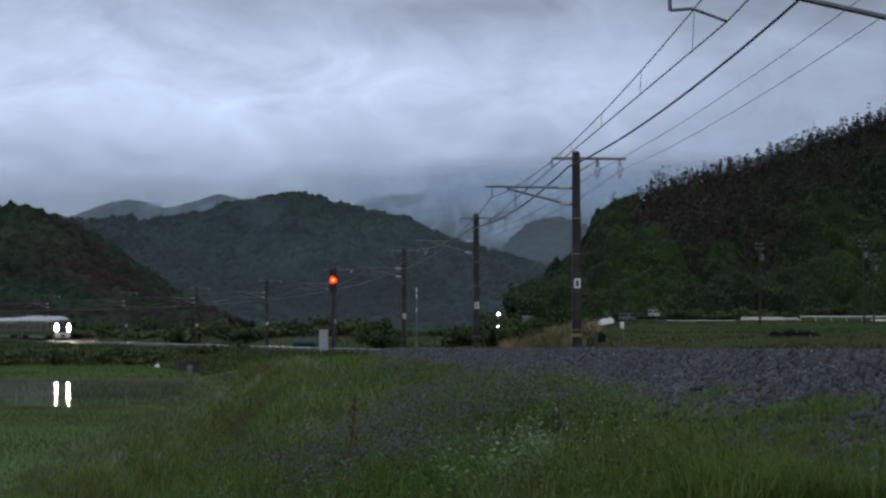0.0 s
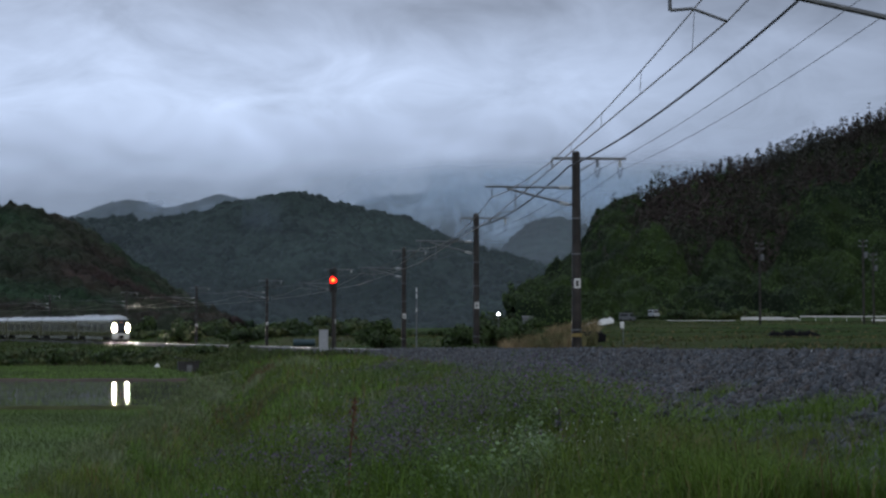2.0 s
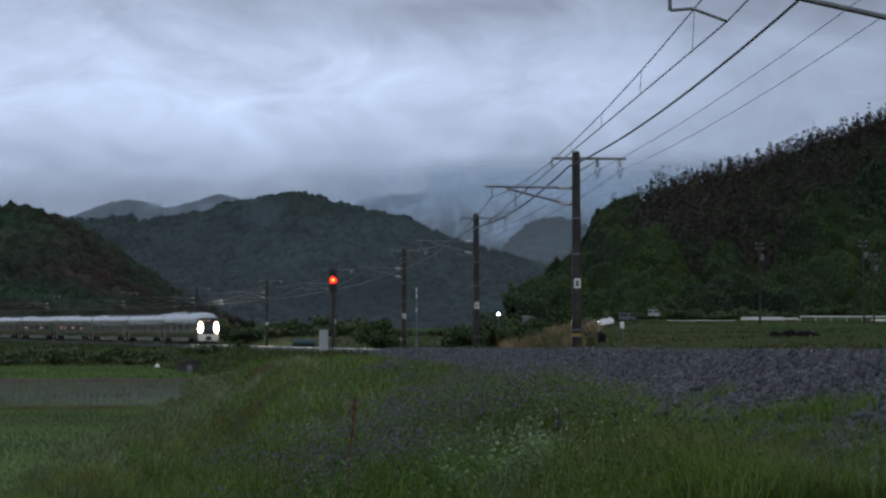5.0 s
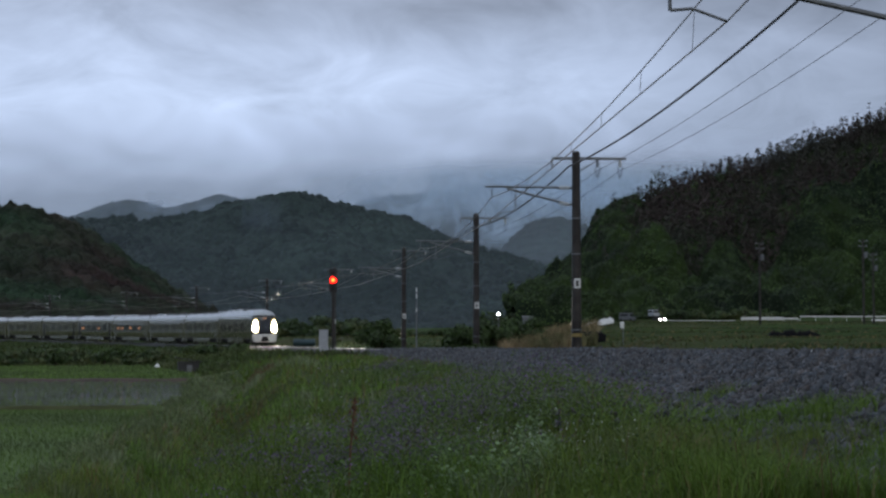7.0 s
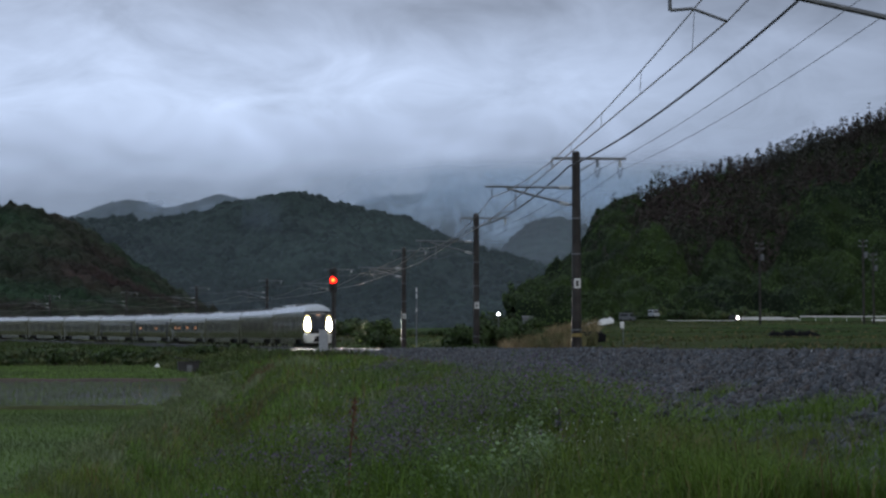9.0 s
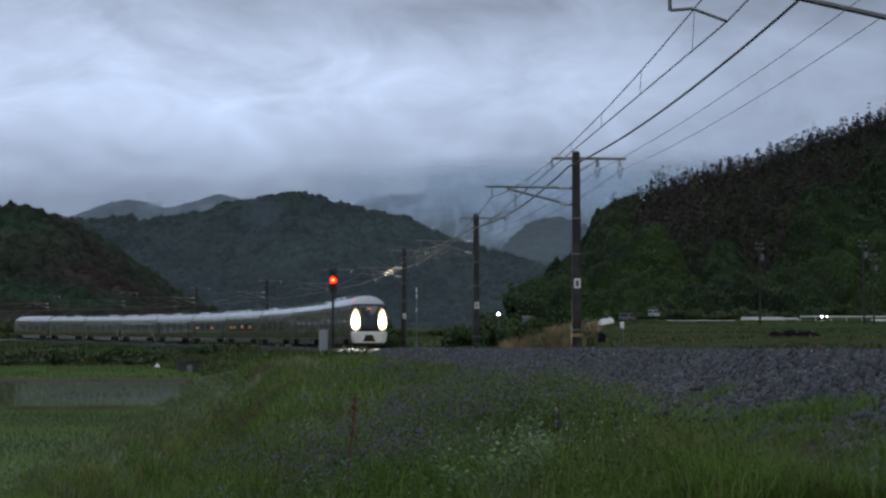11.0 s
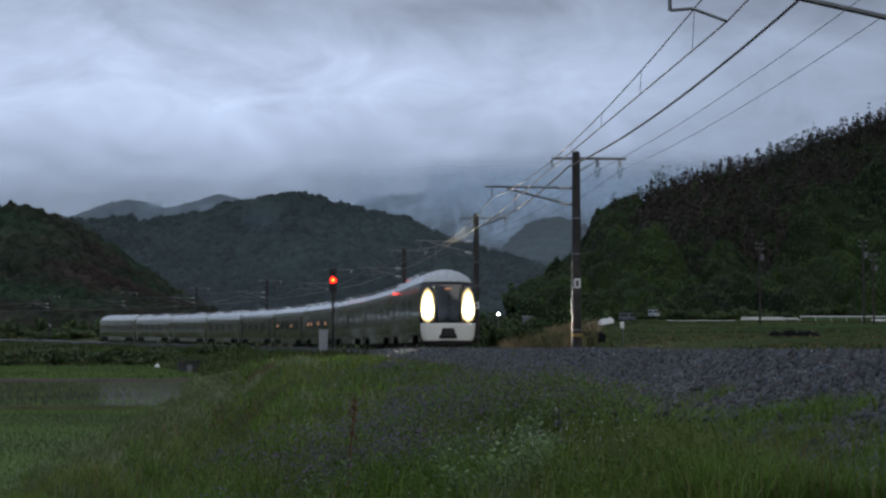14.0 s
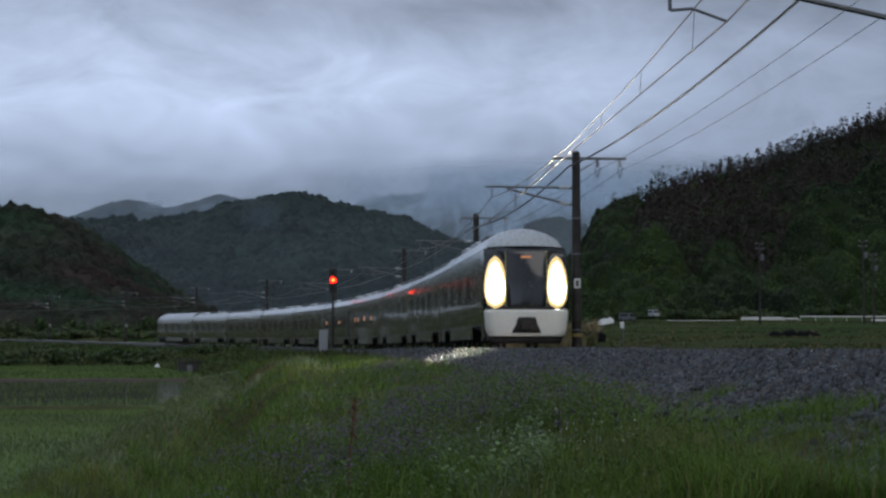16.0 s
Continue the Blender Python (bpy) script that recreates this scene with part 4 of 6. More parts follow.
# ---- foliage ----
def leaf_cards(centres, sizes, rng, flat=0.0, out=None):
    """Small bent leaf quads at the given places, each turned at random."""
    n = len(centres)
    a = rng.normal(size=(n, 3))
    a[:, 2] *= 1 - flat
    a /= np.linalg.norm(a, axis=1)[:, None]
    b = np.cross(a, rng.normal(size=(n, 3)))
    b /= np.linalg.norm(b, axis=1)[:, None] + 1e-9
    if out is not None:
        # leaves face outwards from their crown
        nn = out / (np.linalg.norm(out, axis=1)[:, None] + 1e-6) + rng.normal(size=(n, 3)) * 0.4
        nn /= np.linalg.norm(nn, axis=1)[:, None]
        a = np.cross(nn, a)
        a /= np.linalg.norm(a, axis=1)[:, None] + 1e-9
        b = np.cross(nn, a)
    sz = np.asarray(sizes)[:, None] * np.ones((n, 1))
    a, b = a * sz, b * sz * 0.7
    V = np.stack([centres - a, centres - b * 0.9 + a * 0.1, centres + a, centres + b], 1)
    F = np.arange(4 * n).reshape(n, 4)
    return V.reshape(-1, 3), F


def crown_points(rng, n, base, height, radius, conical):
    """Places for leaves in a crown made of clumps, with gaps between them."""
    k = max(5, n // (4 if conical else 9))
    t = rng.uniform(0.12, 1.0, k)
    reach = (1 - t) ** 0.8 * 1.1 if conical else np.sqrt(np.clip(1 - (2 * t - 0.95) ** 2, 0.03, 1))
    ang = rng.uniform(0, 6.283, k)
    rr = radius * reach * np.sqrt(rng.uniform(0.25, 1.0, k))
    C = np.stack([rr * np.cos(ang), rr * np.sin(ang), t * height], -1)
    pick = rng.randint(0, k, n)
    spread = radius * (0.20 if conical else 0.27)
    d = rng.normal(size=(n, 3))
    d /= np.linalg.norm(d, axis=1)[:, None]
    P = C[pick] + d * spread * rng.uniform(0.6, 1.5, (n, 1)) * [1, 1, 0.8]
    out = d * 0.8 + 0.9 * (P - [0, 0, height * 0.4]) / radius
    return P + np.asarray(base), out


def forest(name, label, grid, count, q_range, per_tree, size, height, mat, seed, conical=False, keep=None):
    rng = np.random.RandomState(seed)
    n, m, _ = grid.shape
    A, Z, O = [], [], []
    for _ in range(count):
        i = rng.uniform(0, n - 1.01)
        j = rng.uniform(q_range[0], q_range[1]) * 0.8 * (m - 1)
        p = grid[int(i), int(j)]
        px = 784 + 3300 * p[0] / p[1]
        if keep is not None and not keep(px, j / (0.8 * (m - 1)), rng):
            continue
        h = height * rng.uniform(0.7, 1.25)
        pts, out = crown_points(rng, per_tree, p - [0, 0, 0.6], h, h * (0.24 if conical else 0.45), conical)
        A.append(pts)
        O.append(out)
        Z.append(rng.uniform(0.6, 1.3, per_tree) * size)
    V, F = leaf_cards(np.concatenate(A), np.concatenate(Z), rng, out=np.concatenate(O))
    return tagged(ob_of(name, V, F, mat), label, "trees", kind="stuff")


def crown_relief(x, y, cell, seed):
    """Rounded tree tops side by side, each with its own place, width and height."""
    gx, gy = np.floor(x / cell), np.floor(y / cell)
    best = np.zeros_like(x)

    def chance(a, b, k):
        v = np.sin(a * 127.1 + b * 311.7 + k * 74.7 + seed) * 43758.5453
        return v - np.floor(v)

    for dx in (-1, 0, 1):
        for dy in (-1, 0, 1):
            cx, cy = gx + dx, gy + dy
            px, py = (cx + 0.1 + 0.8 * chance(cx, cy, 1)) * cell, (cy + 0.1 + 0.8 * chance(cx, cy, 2)) * cell
            r = cell * (0.55 + 0.35 * chance(cx, cy, 3))
            d2 = ((x - px) ** 2 + (y - py) ** 2) / r ** 2
            best = np.maximum(best, cell * (0.55 + 0.6 * chance(cx, cy, 4)) * np.sqrt(np.clip(1 - d2, 0, 1)))
    return best


def canopy(name, label, grid, px0, px1, q1, ni, nj, cells, mat, seed, jitter, cards=0, card=0.3, cardmat=None, rugged=None):
    """A closed roof of tree tops over a hillside, with loose leaf clumps standing out of it."""
    rng = np.random.RandomState(seed)
    n, m, _ = grid.shape
    top = int(0.8 * (m - 1))
    ipx = 784 + 3300 * grid[:, top, 0] / grid[:, top, 1]
    i = np.interp(np.linspace(px0, px1, ni), ipx, np.arange(n))
    j = np.linspace(0.0, q1, nj) * 0.8 * (m - 1)
    I, J = np.meshgrid(i, j, indexing="ij")
    i0, j0 = np.clip(I.astype(int), 0, n - 2), np.clip(J.astype(int), 0, m - 2)
    u, v = (I - i0)[..., None], (J - j0)[..., None]
    P = grid[i0, j0] * (1 - u) * (1 - v) + grid[i0 + 1, j0] * u * (1 - v) + grid[i0, j0 + 1] * (1 - u) * v + grid[i0 + 1, j0 + 1] * u * v
    lift = sum(w * crown_relief(P[..., 0], P[..., 1], c, seed + k) for k, (c, w) in enumerate(cells))
    if rugged is not None:
        lift = lift * rugged(784 + 3300 * P[..., 0] / P[..., 1], J / (0.8 * (m - 1)))
    lift = lift * smooth01(J / (0.03 * m))
    P[..., 2] += lift - 0.3 - 2.5 * (1 - smooth01(J / (0.015 * m)))
    P += rng.normal(size=P.shape) * jitter
    tagged(ob_of(name, P.reshape(-1, 3), grid_faces(ni, nj)[:, ::-1], mat, smooth=True), label, "trees", kind="stuff")
    if cards:
        du, dv = np.gradient(P, axis=0), np.gradient(P, axis=1)
        N = np.cross(du, dv)
        N *= np.sign(N[..., 2:3]) / (np.linalg.norm(N, axis=-1)[..., None] + 1e-9)
        a, b = rng.randint(0, ni, cards), rng.randint(0, nj, cards)
        C = P[a, b] + N[a, b] * rng.uniform(-0.1, 1.2, (cards, 1)) * card + rng.normal(size=(cards, 3)) * card
        V, F = leaf_cards(C, rng.uniform(0.5, 1.3, cards) * card, rng, out=N[a, b] + [0, -0.25, 0.3])
        tagged(ob_of(name, V, F, cardmat or mat), label, "trees", kind="stuff")


def larch_line(px):
    """Where the larches begin on the slope, as a share of its height."""
    return 0.40 + 0.26 * smooth01((px - 1320) / 170) + 0.05 * np.sin(px * 0.045)


canopy("hill_wood", "dark green wood with brownish patches on the rounded hill", M1, -130, 500, 1.0, 300, 330, ((5.2, 0.75), (1.7, 0.6)), HILLLEAF, 74, 0.12, 45000, 0.26)
canopy("mountain_wood", "dense dark wood on the broad mountain", M2, -80, 1250, 1.0, 480, 330, ((9.0, 0.6), (3.6, 0.6)), MTLEAF, 75, 0.3)
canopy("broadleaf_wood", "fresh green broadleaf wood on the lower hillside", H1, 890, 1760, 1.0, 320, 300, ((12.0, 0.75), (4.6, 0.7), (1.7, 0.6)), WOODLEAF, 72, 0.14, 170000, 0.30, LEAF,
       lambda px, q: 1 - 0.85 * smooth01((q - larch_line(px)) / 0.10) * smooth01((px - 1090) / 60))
forest("larch_wood", "dark brownish larch wood on the upper hillside", H1, 3300, (0.33, 1.0), 110, 0.32, 9.0, LARCH, 71, True,
       lambda px, q, r: 1040 < px < 1750 and q > larch_line(px))
forest("shoulder_wood", "dark wood on the hill's shoulder", H1, 330, (0.55, 1.0), 130, 0.36, 8.0, LEAF, 73, False, lambda px, q, r: 1045 < px < 1300)
forest("ridge_larches", "row of larches along the hill crest", H1, 640, (0.93, 1.0), 200, 0.24, 7.6, LARCH, 79, True, lambda px, q, r: 1180 < px < 1750)


def bush(x, y, w, h, label, seed, n=900, size=0.10, mat=None, z=None):
    rng = np.random.RandomState(seed)
    g = float(ground_height(x, y)) if z is None else z
    p = empty("bush", pose(x, y, g))
    tagged(p, label, "bush", group="bushes along the line")
    k = 16
    ang, rad = rng.uniform(0, 6.283, k), np.sqrt(rng.uniform(0.0, 1, k))
    C = np.stack([np.cos(ang) * rad * w * 0.42, np.sin(ang) * rad * w * 0.42, h * (0.25 + 0.55 * rng.uniform(0, 1, k)) * (1 - 0.45 * rad ** 2)], -1)
    pick = rng.randint(0, k, n)
    d = rng.normal(size=(n, 3))
    d /= np.linalg.norm(d, axis=1)[:, None]
    P = C[pick] + d * (rng.uniform(0.4, 1.0, n) ** 0.5)[:, None] * [w * 0.17, w * 0.17, h * 0.2]
    P[:, 2] = np.maximum(P[:, 2], 0.02)
    v, f = leaf_cards(P, rng.uniform(0.6, 1.4, n) * size, rng, out=d + (P - [0, 0, h * 0.3]) / w * 1.5)
    ob_of("foliage", v, f, mat or BUSHLEAF, p)
    tubes = []
    for c in C[:9]:
        tubes.append(tube_arrays([(c[0] * 0.1, c[1] * 0.1, -0.1), (c[0] * 0.5, c[1] * 0.5, c[2] * 0.5), tuple(c)], 0.018 + 0.004 * w, 5))
    v, f = joined(tubes)
    ob_of("stems", v, f, BARK, p)
    return p


bush(-5.8, 170, 4.2, 3.5, "dense dark green rounded bush beside the line", 1, 2600, 0.15, LEAF)
bush(1.3, 113.5, 2.8, 2.5, "green bush round the foot of a pole", 2, 1500, 0.12, LEAF)
bush(2.9, 118, 3.4, 3.2, "tall leafy bush beside the line", 3, 1900, 0.12, LEAF)
bush(4.6, 124, 3.0, 2.9, "light green bush among dry grass", 4, 1400, 0.12, LEAF)
bush(6.2, 121, 2.4, 1.2, "low yellowish bush among dry grass", 5, 900, 0.11, LEAF)
bush(-3.3, 150, 2.6, 1.0, "low bush at the foot of a pole", 6, 700, 0.12, LEAF)
bush(-0.9, 140, 2.4, 0.9, "low scrub beside the ballast", 8, 700, 0.12)
bush(18.0, 392, 6.5, 5.6, "bushy shrub hiding the foot of a shed", 9, 1300, 0.30, LEAF)
bush(2.0, 109, 3.6, 1.1, "low leafy scrub at the foot of the dry reeds", 10, 900, 0.11, LEAF)
bush(6.4, 112, 4.2, 0.9, "low green scrub among the dry reeds", 11, 900, 0.11, LEAF)
rb = random.Random(5)
for k in range(46):
    u = -40 + k * 10.5 + rb.uniform(-6, 6)
    y = 181 + rb.uniform(0, 26)
    x = (u - 784) / 3300 * y
    g = float(ground_height(x, y))
    top = (618 - (607 + 30 * rb.random() ** 1.3)) / 3300 * y
    bush(x, y, rb.uniform(1.4, 4.4), max(0.6, top - g), "scrubby green bush on the field bank", 20 + k, 520, 0.17, BUSHLEAF if rb.random() < 0.6 else LEAF)
for k in range(24):
    px = 1050 + k * 24 + rb.uniform(-10, 10)
    y = 455 + rb.uniform(0, 12)
    x = (px - 784) / 3300 * y
    bush(x, y, rb.uniform(4, 9), rb.uniform(1.6, 5.0), "roadside shrub at the foot of the wood", 90 + k, 700, 0.34, LEAF if rb.random() < 0.5 else BUSHLEAF)
for k in range(13):
    px = 885 + k * 15 + rb.uniform(-5, 5)
    y = 482 + rb.uniform(0, 14)
    x = (px - 784) / 3300 * y
    bush(x, y, rb.uniform(5, 8), (618 - rb.uniform(535, 560)) / 3300 * y - float(ground_height(x, y)), "dark bushy tree at the foot of the hill", 230 + k, 1100, 0.32, BUSHLEAF)
TU = 784 + 3300 * TX / np.maximum(TY, 1)
for k in range(58):
    px = -20 + k * 15.5 + rb.uniform(-8, 8)
    ty = float(np.interp(px, TU[::-1][:700], TY[::-1][:700])) if px < 700 else 210
    y = max(ty + 24, 250) + rb.uniform(0, 60)
    x = (px - 784) / 3300 * y
    top = rb.uniform(28, 66) if px < 640 else rb.uniform(20, 34)
    g = float(ground_height(x, y))
    bush(x, y, rb.uniform(4.5, 9) if px < 700 else rb.uniform(3, 5), max(1.2, (618 - 618 + top) / 3300 * y - g), "bushy tree at the valley edge behind the line", 150 + k, 900, 0.27, LEAF if rb.random() < 0.4 else BUSHLEAF)


# ---- rice paddies ----
def sheet(name, label, category, xs0, xs1, y0, y1, z, mat, step=1.5, kind="structure"):
    ys = np.arange(y0, y1 + step / 2, step)
    V = []
    for y in ys:
        a, b = xs0(y), xs1(y)
        for i in range(12):
            V.append((a + (b - a) * i / 11, y, z))
    return tagged(ob_of(name, V, grid_faces(len(ys), 12)[:, ::-1], mat), label, category, kind=kind)


RICEBLADE = material("rice_seedling_blade", (0.135, 0.215, 0.055), 0.75, vary=0.2, scale=0.2, fine=4, second=(0.09, 0.13, 0.045), mix_scale=0.12, island=0.3, bump=0, translucent=0.35)
PADDYGREEN = material("rice_paddy_mud", (0.115, 0.175, 0.058), 0.95, vary=0.3, scale=0.3, fine=6, second=(0.095, 0.135, 0.055), mix_scale=0.2, bump=0.4, bump_dist=0.05, spec=0.12)
sheet("paddy_field", "flooded green rice paddy with young seedlings", "rice paddy", lambda y: -75, lambda y: float(paddy_foot(y)) - 0.1, 3, 51.0, PADDY + 0.03, PADDYGREEN)
sheet("paddy_water", "still muddy water of a flooded paddy", "water", lambda y: -110, lambda y: float(paddy_foot(y)) - 0.2, 53.0, 97.5, PADDY + 0.05, WATER)
sheet("far_paddy_field", "green field behind the flooded paddy", "field", lambda y: -150, lambda y: float(paddy_foot(y)) - 0.2, 101, 177, PADDY + 0.03, PADDYGREEN)


def bund(y, w, h, label, mat, x0=-110):
    rng = np.random.RandomState(int(y))
    x1 = float(paddy_foot(y)) + 0.6
    xs = np.arange(x0, x1, 0.8)
    V = []
    for x in xs:
        hh = h * rng.uniform(0.8, 1.15)
        V += [(x, y - w, PADDY - 0.05), (x, y - w * 0.5, PADDY + hh * 0.85), (x, y, PADDY + hh), (x, y + w * 0.5, PADDY + hh * 0.85), (x, y + w, PADDY - 0.05)]
    return tagged(ob_of("paddy_bund", V, grid_faces(len(xs), 5)[:, ::-1], mat, smooth=True), label, "earth bund", kind="structure")


bund(52.0, 0.7, 0.16, "low grassy bund between two paddies", GRASS)
bund(99.2, 0.9, 0.16, "brown earth bund at the paddy's far edge", SOIL)


def blades(P, H, lean, width, mat, name, label, rng, category="grass"):
    """Curved grass blades, three joints each, as one mesh."""
    n = len(P)
    ang = rng.uniform(0, 6.283, n)
    d = np.stack([np.cos(ang), np.sin(ang), np.zeros(n)], -1)
    w = np.stack([-np.sin(ang + 0.6), np.cos(ang + 0.6), np.zeros(n)], -1) * (width * rng.uniform(0.6, 1.4, n))[:, None]
    L = (lean * rng.uniform(0.2, 1.3, n))[:, None]
    up = np.array([0, 0, 1.0])
    H = H[:, None]
    mid = P + up * H * 0.6 + d * L * H * 0.3
    tip = P + up * H * (1 - 0.25 * L) + d * L * H
    V = np.stack([P - w, P + w, mid + w * 0.8, mid - w * 0.8, tip + w * 0.12, tip - w * 0.12], 1).reshape(-1, 3)
    b = np.arange(n)[:, None] * 6
    F = np.concatenate([b + [0, 1, 2, 3], b + [3, 2, 4, 5]])
    return tagged(ob_of(name, V, F, mat), label, category, kind="stuff")


def scatter(rng, n, y0, y1, power, margin=0.6):
    """Random places inside the wedge that the meadow fills, denser near by."""
    t = rng.uniform(0, 1, n)
    y = (y0 ** (1 - power) + t * (y1 ** (1 - power) - y0 ** (1 - power))) ** (1 / (1 - power))
    x = rng.uniform(-0.262, 0.262, n) * (y + 2) + rng.uniform(-margin, margin, n)
    return x, y


def meadow():
    rng = np.random.RandomState(8)
    x, y = scatter(rng, 260000, 5.5, 120, 1.55)
    d = (x - np.interp(y, TY, TX)) * np.cos(np.interp(y, TY, TH))
    thin = 3.75 + 0.35 * lumps(x, y, 2.0, 14)
    vetch = (lumps(x, y, 1.8, 33) > 0.1) & (x > -0.08 * y) & (y < 50)
    ok = (d < -thin) & (x > paddy_foot(y) - 0.3) & (~vetch | (rng.uniform(size=len(x)) < 0.5))
    x, y, d = x[ok], y[ok], d[ok]
    z = ground_height(x, y)
    patch = lumps(x, y, 1.7, 15)
    h = (0.115 + 0.05 * patch + 0.035 * lumps(x, y, 0.6, 16)) * rng.uniform(0.6, 1.5, len(x)) * np.interp(y, [6, 40, 120], [1.0, 1.25, 2.2])
    h = np.maximum(h, 0.05)
    P = np.stack([x, y, z - 0.02], -1)
    wid = np.interp(y, [6, 20, 50, 120], [0.0017, 0.0045, 0.011, 0.03])
    dry = rng.uniform(size=len(x)) < 0.05 + 0.30 * smooth01((lumps(x, y, 2.6, 19) - 0.35) / 0.6)
    blades(P[~dry], h[~dry], 1.0, wid[~dry], BLADE, "meadow_grass", "uneven green meadow grass on the embankment", rng)
    blades(P[dry], h[dry] * 1.15, 0.5, wid[dry], DRYBLADE, "dry_grass", "dry brownish stalks among the meadow grass", rng)
    # broad weed leaves
    x, y = scatter(rng, 60000, 5.5, 60, 1.5)
    d = (x - np.interp(y, TY, TX)) * np.cos(np.interp(y, TY, TH))
    ok = (d < -4.0) & (x > paddy_foot(y) + 0.3) & (lumps(x, y, 1.3, 23) > -0.05)
    x, y = x[ok], y[ok]
    z = ground_height(x, y) + rng.uniform(0.02, 0.24, len(x)) * (1 + 0.5 * lumps(x, y, 1.3, 23))
    v, f = leaf_cards(np.stack([x, y, z], -1), rng.uniform(0.006, 0.016, len(x)) * np.interp(y, [6, 20, 60], [0.55, 1.0, 2.6]), rng)
    tagged(ob_of("meadow_weeds", v, f, WEED), "leafy vetch and weeds in the meadow", "weeds", kind="stuff")
    # flowers
    for name, label, mat, n, seed, cut, size in (("vetch_flowers", "clusters of small purple vetch flowers", PETAL, 26000, 31, 1.3, 0.0085), ("white_flowers", "small white meadow flowers", WHITEPETAL, 16000, 37, 0.9, 0.007)):
        x, y = scatter(rng, n, 6.5, 50, 1.35)
        d = (x - np.interp(y, TY, TX)) * np.cos(np.interp(y, TY, TH))
        ok = (d < -4.4) & (x > paddy_foot(y) + 1.6) & (x > -0.075 * y) & (lumps(x, y, 1.6, seed) + 0.8 * lumps(x, y, 4.5, seed + 1) > cut)
        x, y = x[ok], y[ok]
        z = ground_height(x, y) + rng.uniform(0.08, 0.24, len(x))
        reps = 4
        C = np.repeat(np.stack([x, y, z], -1), reps, 0) + rng.normal(size=(len(x) * reps, 3)) * [0.008, 0.008, 0.02]
        v, f = leaf_cards(C, rng.uniform(0.6, 1.3, len(C)) * size * np.interp(C[:, 1], [6, 20, 50], [0.7, 1.2, 2.6]), rng)
        tagged(ob_of(name, v, f, mat), label, "flowers", kind="stuff")


meadow()


def surface(x, y):
    """Ground or the ballast that lies on it."""
    d = (x - np.interp(y, TY, TX)) * np.cos(np.interp(y, TY, TH))
    bedz = rise(y) + np.interp(d, [-4.1, -3.7, -2.25], [-0.62, -0.44, -0.045])
    return np.where(d > -4.1, np.maximum(ground_height(x, y), bedz), ground_height(x, y))


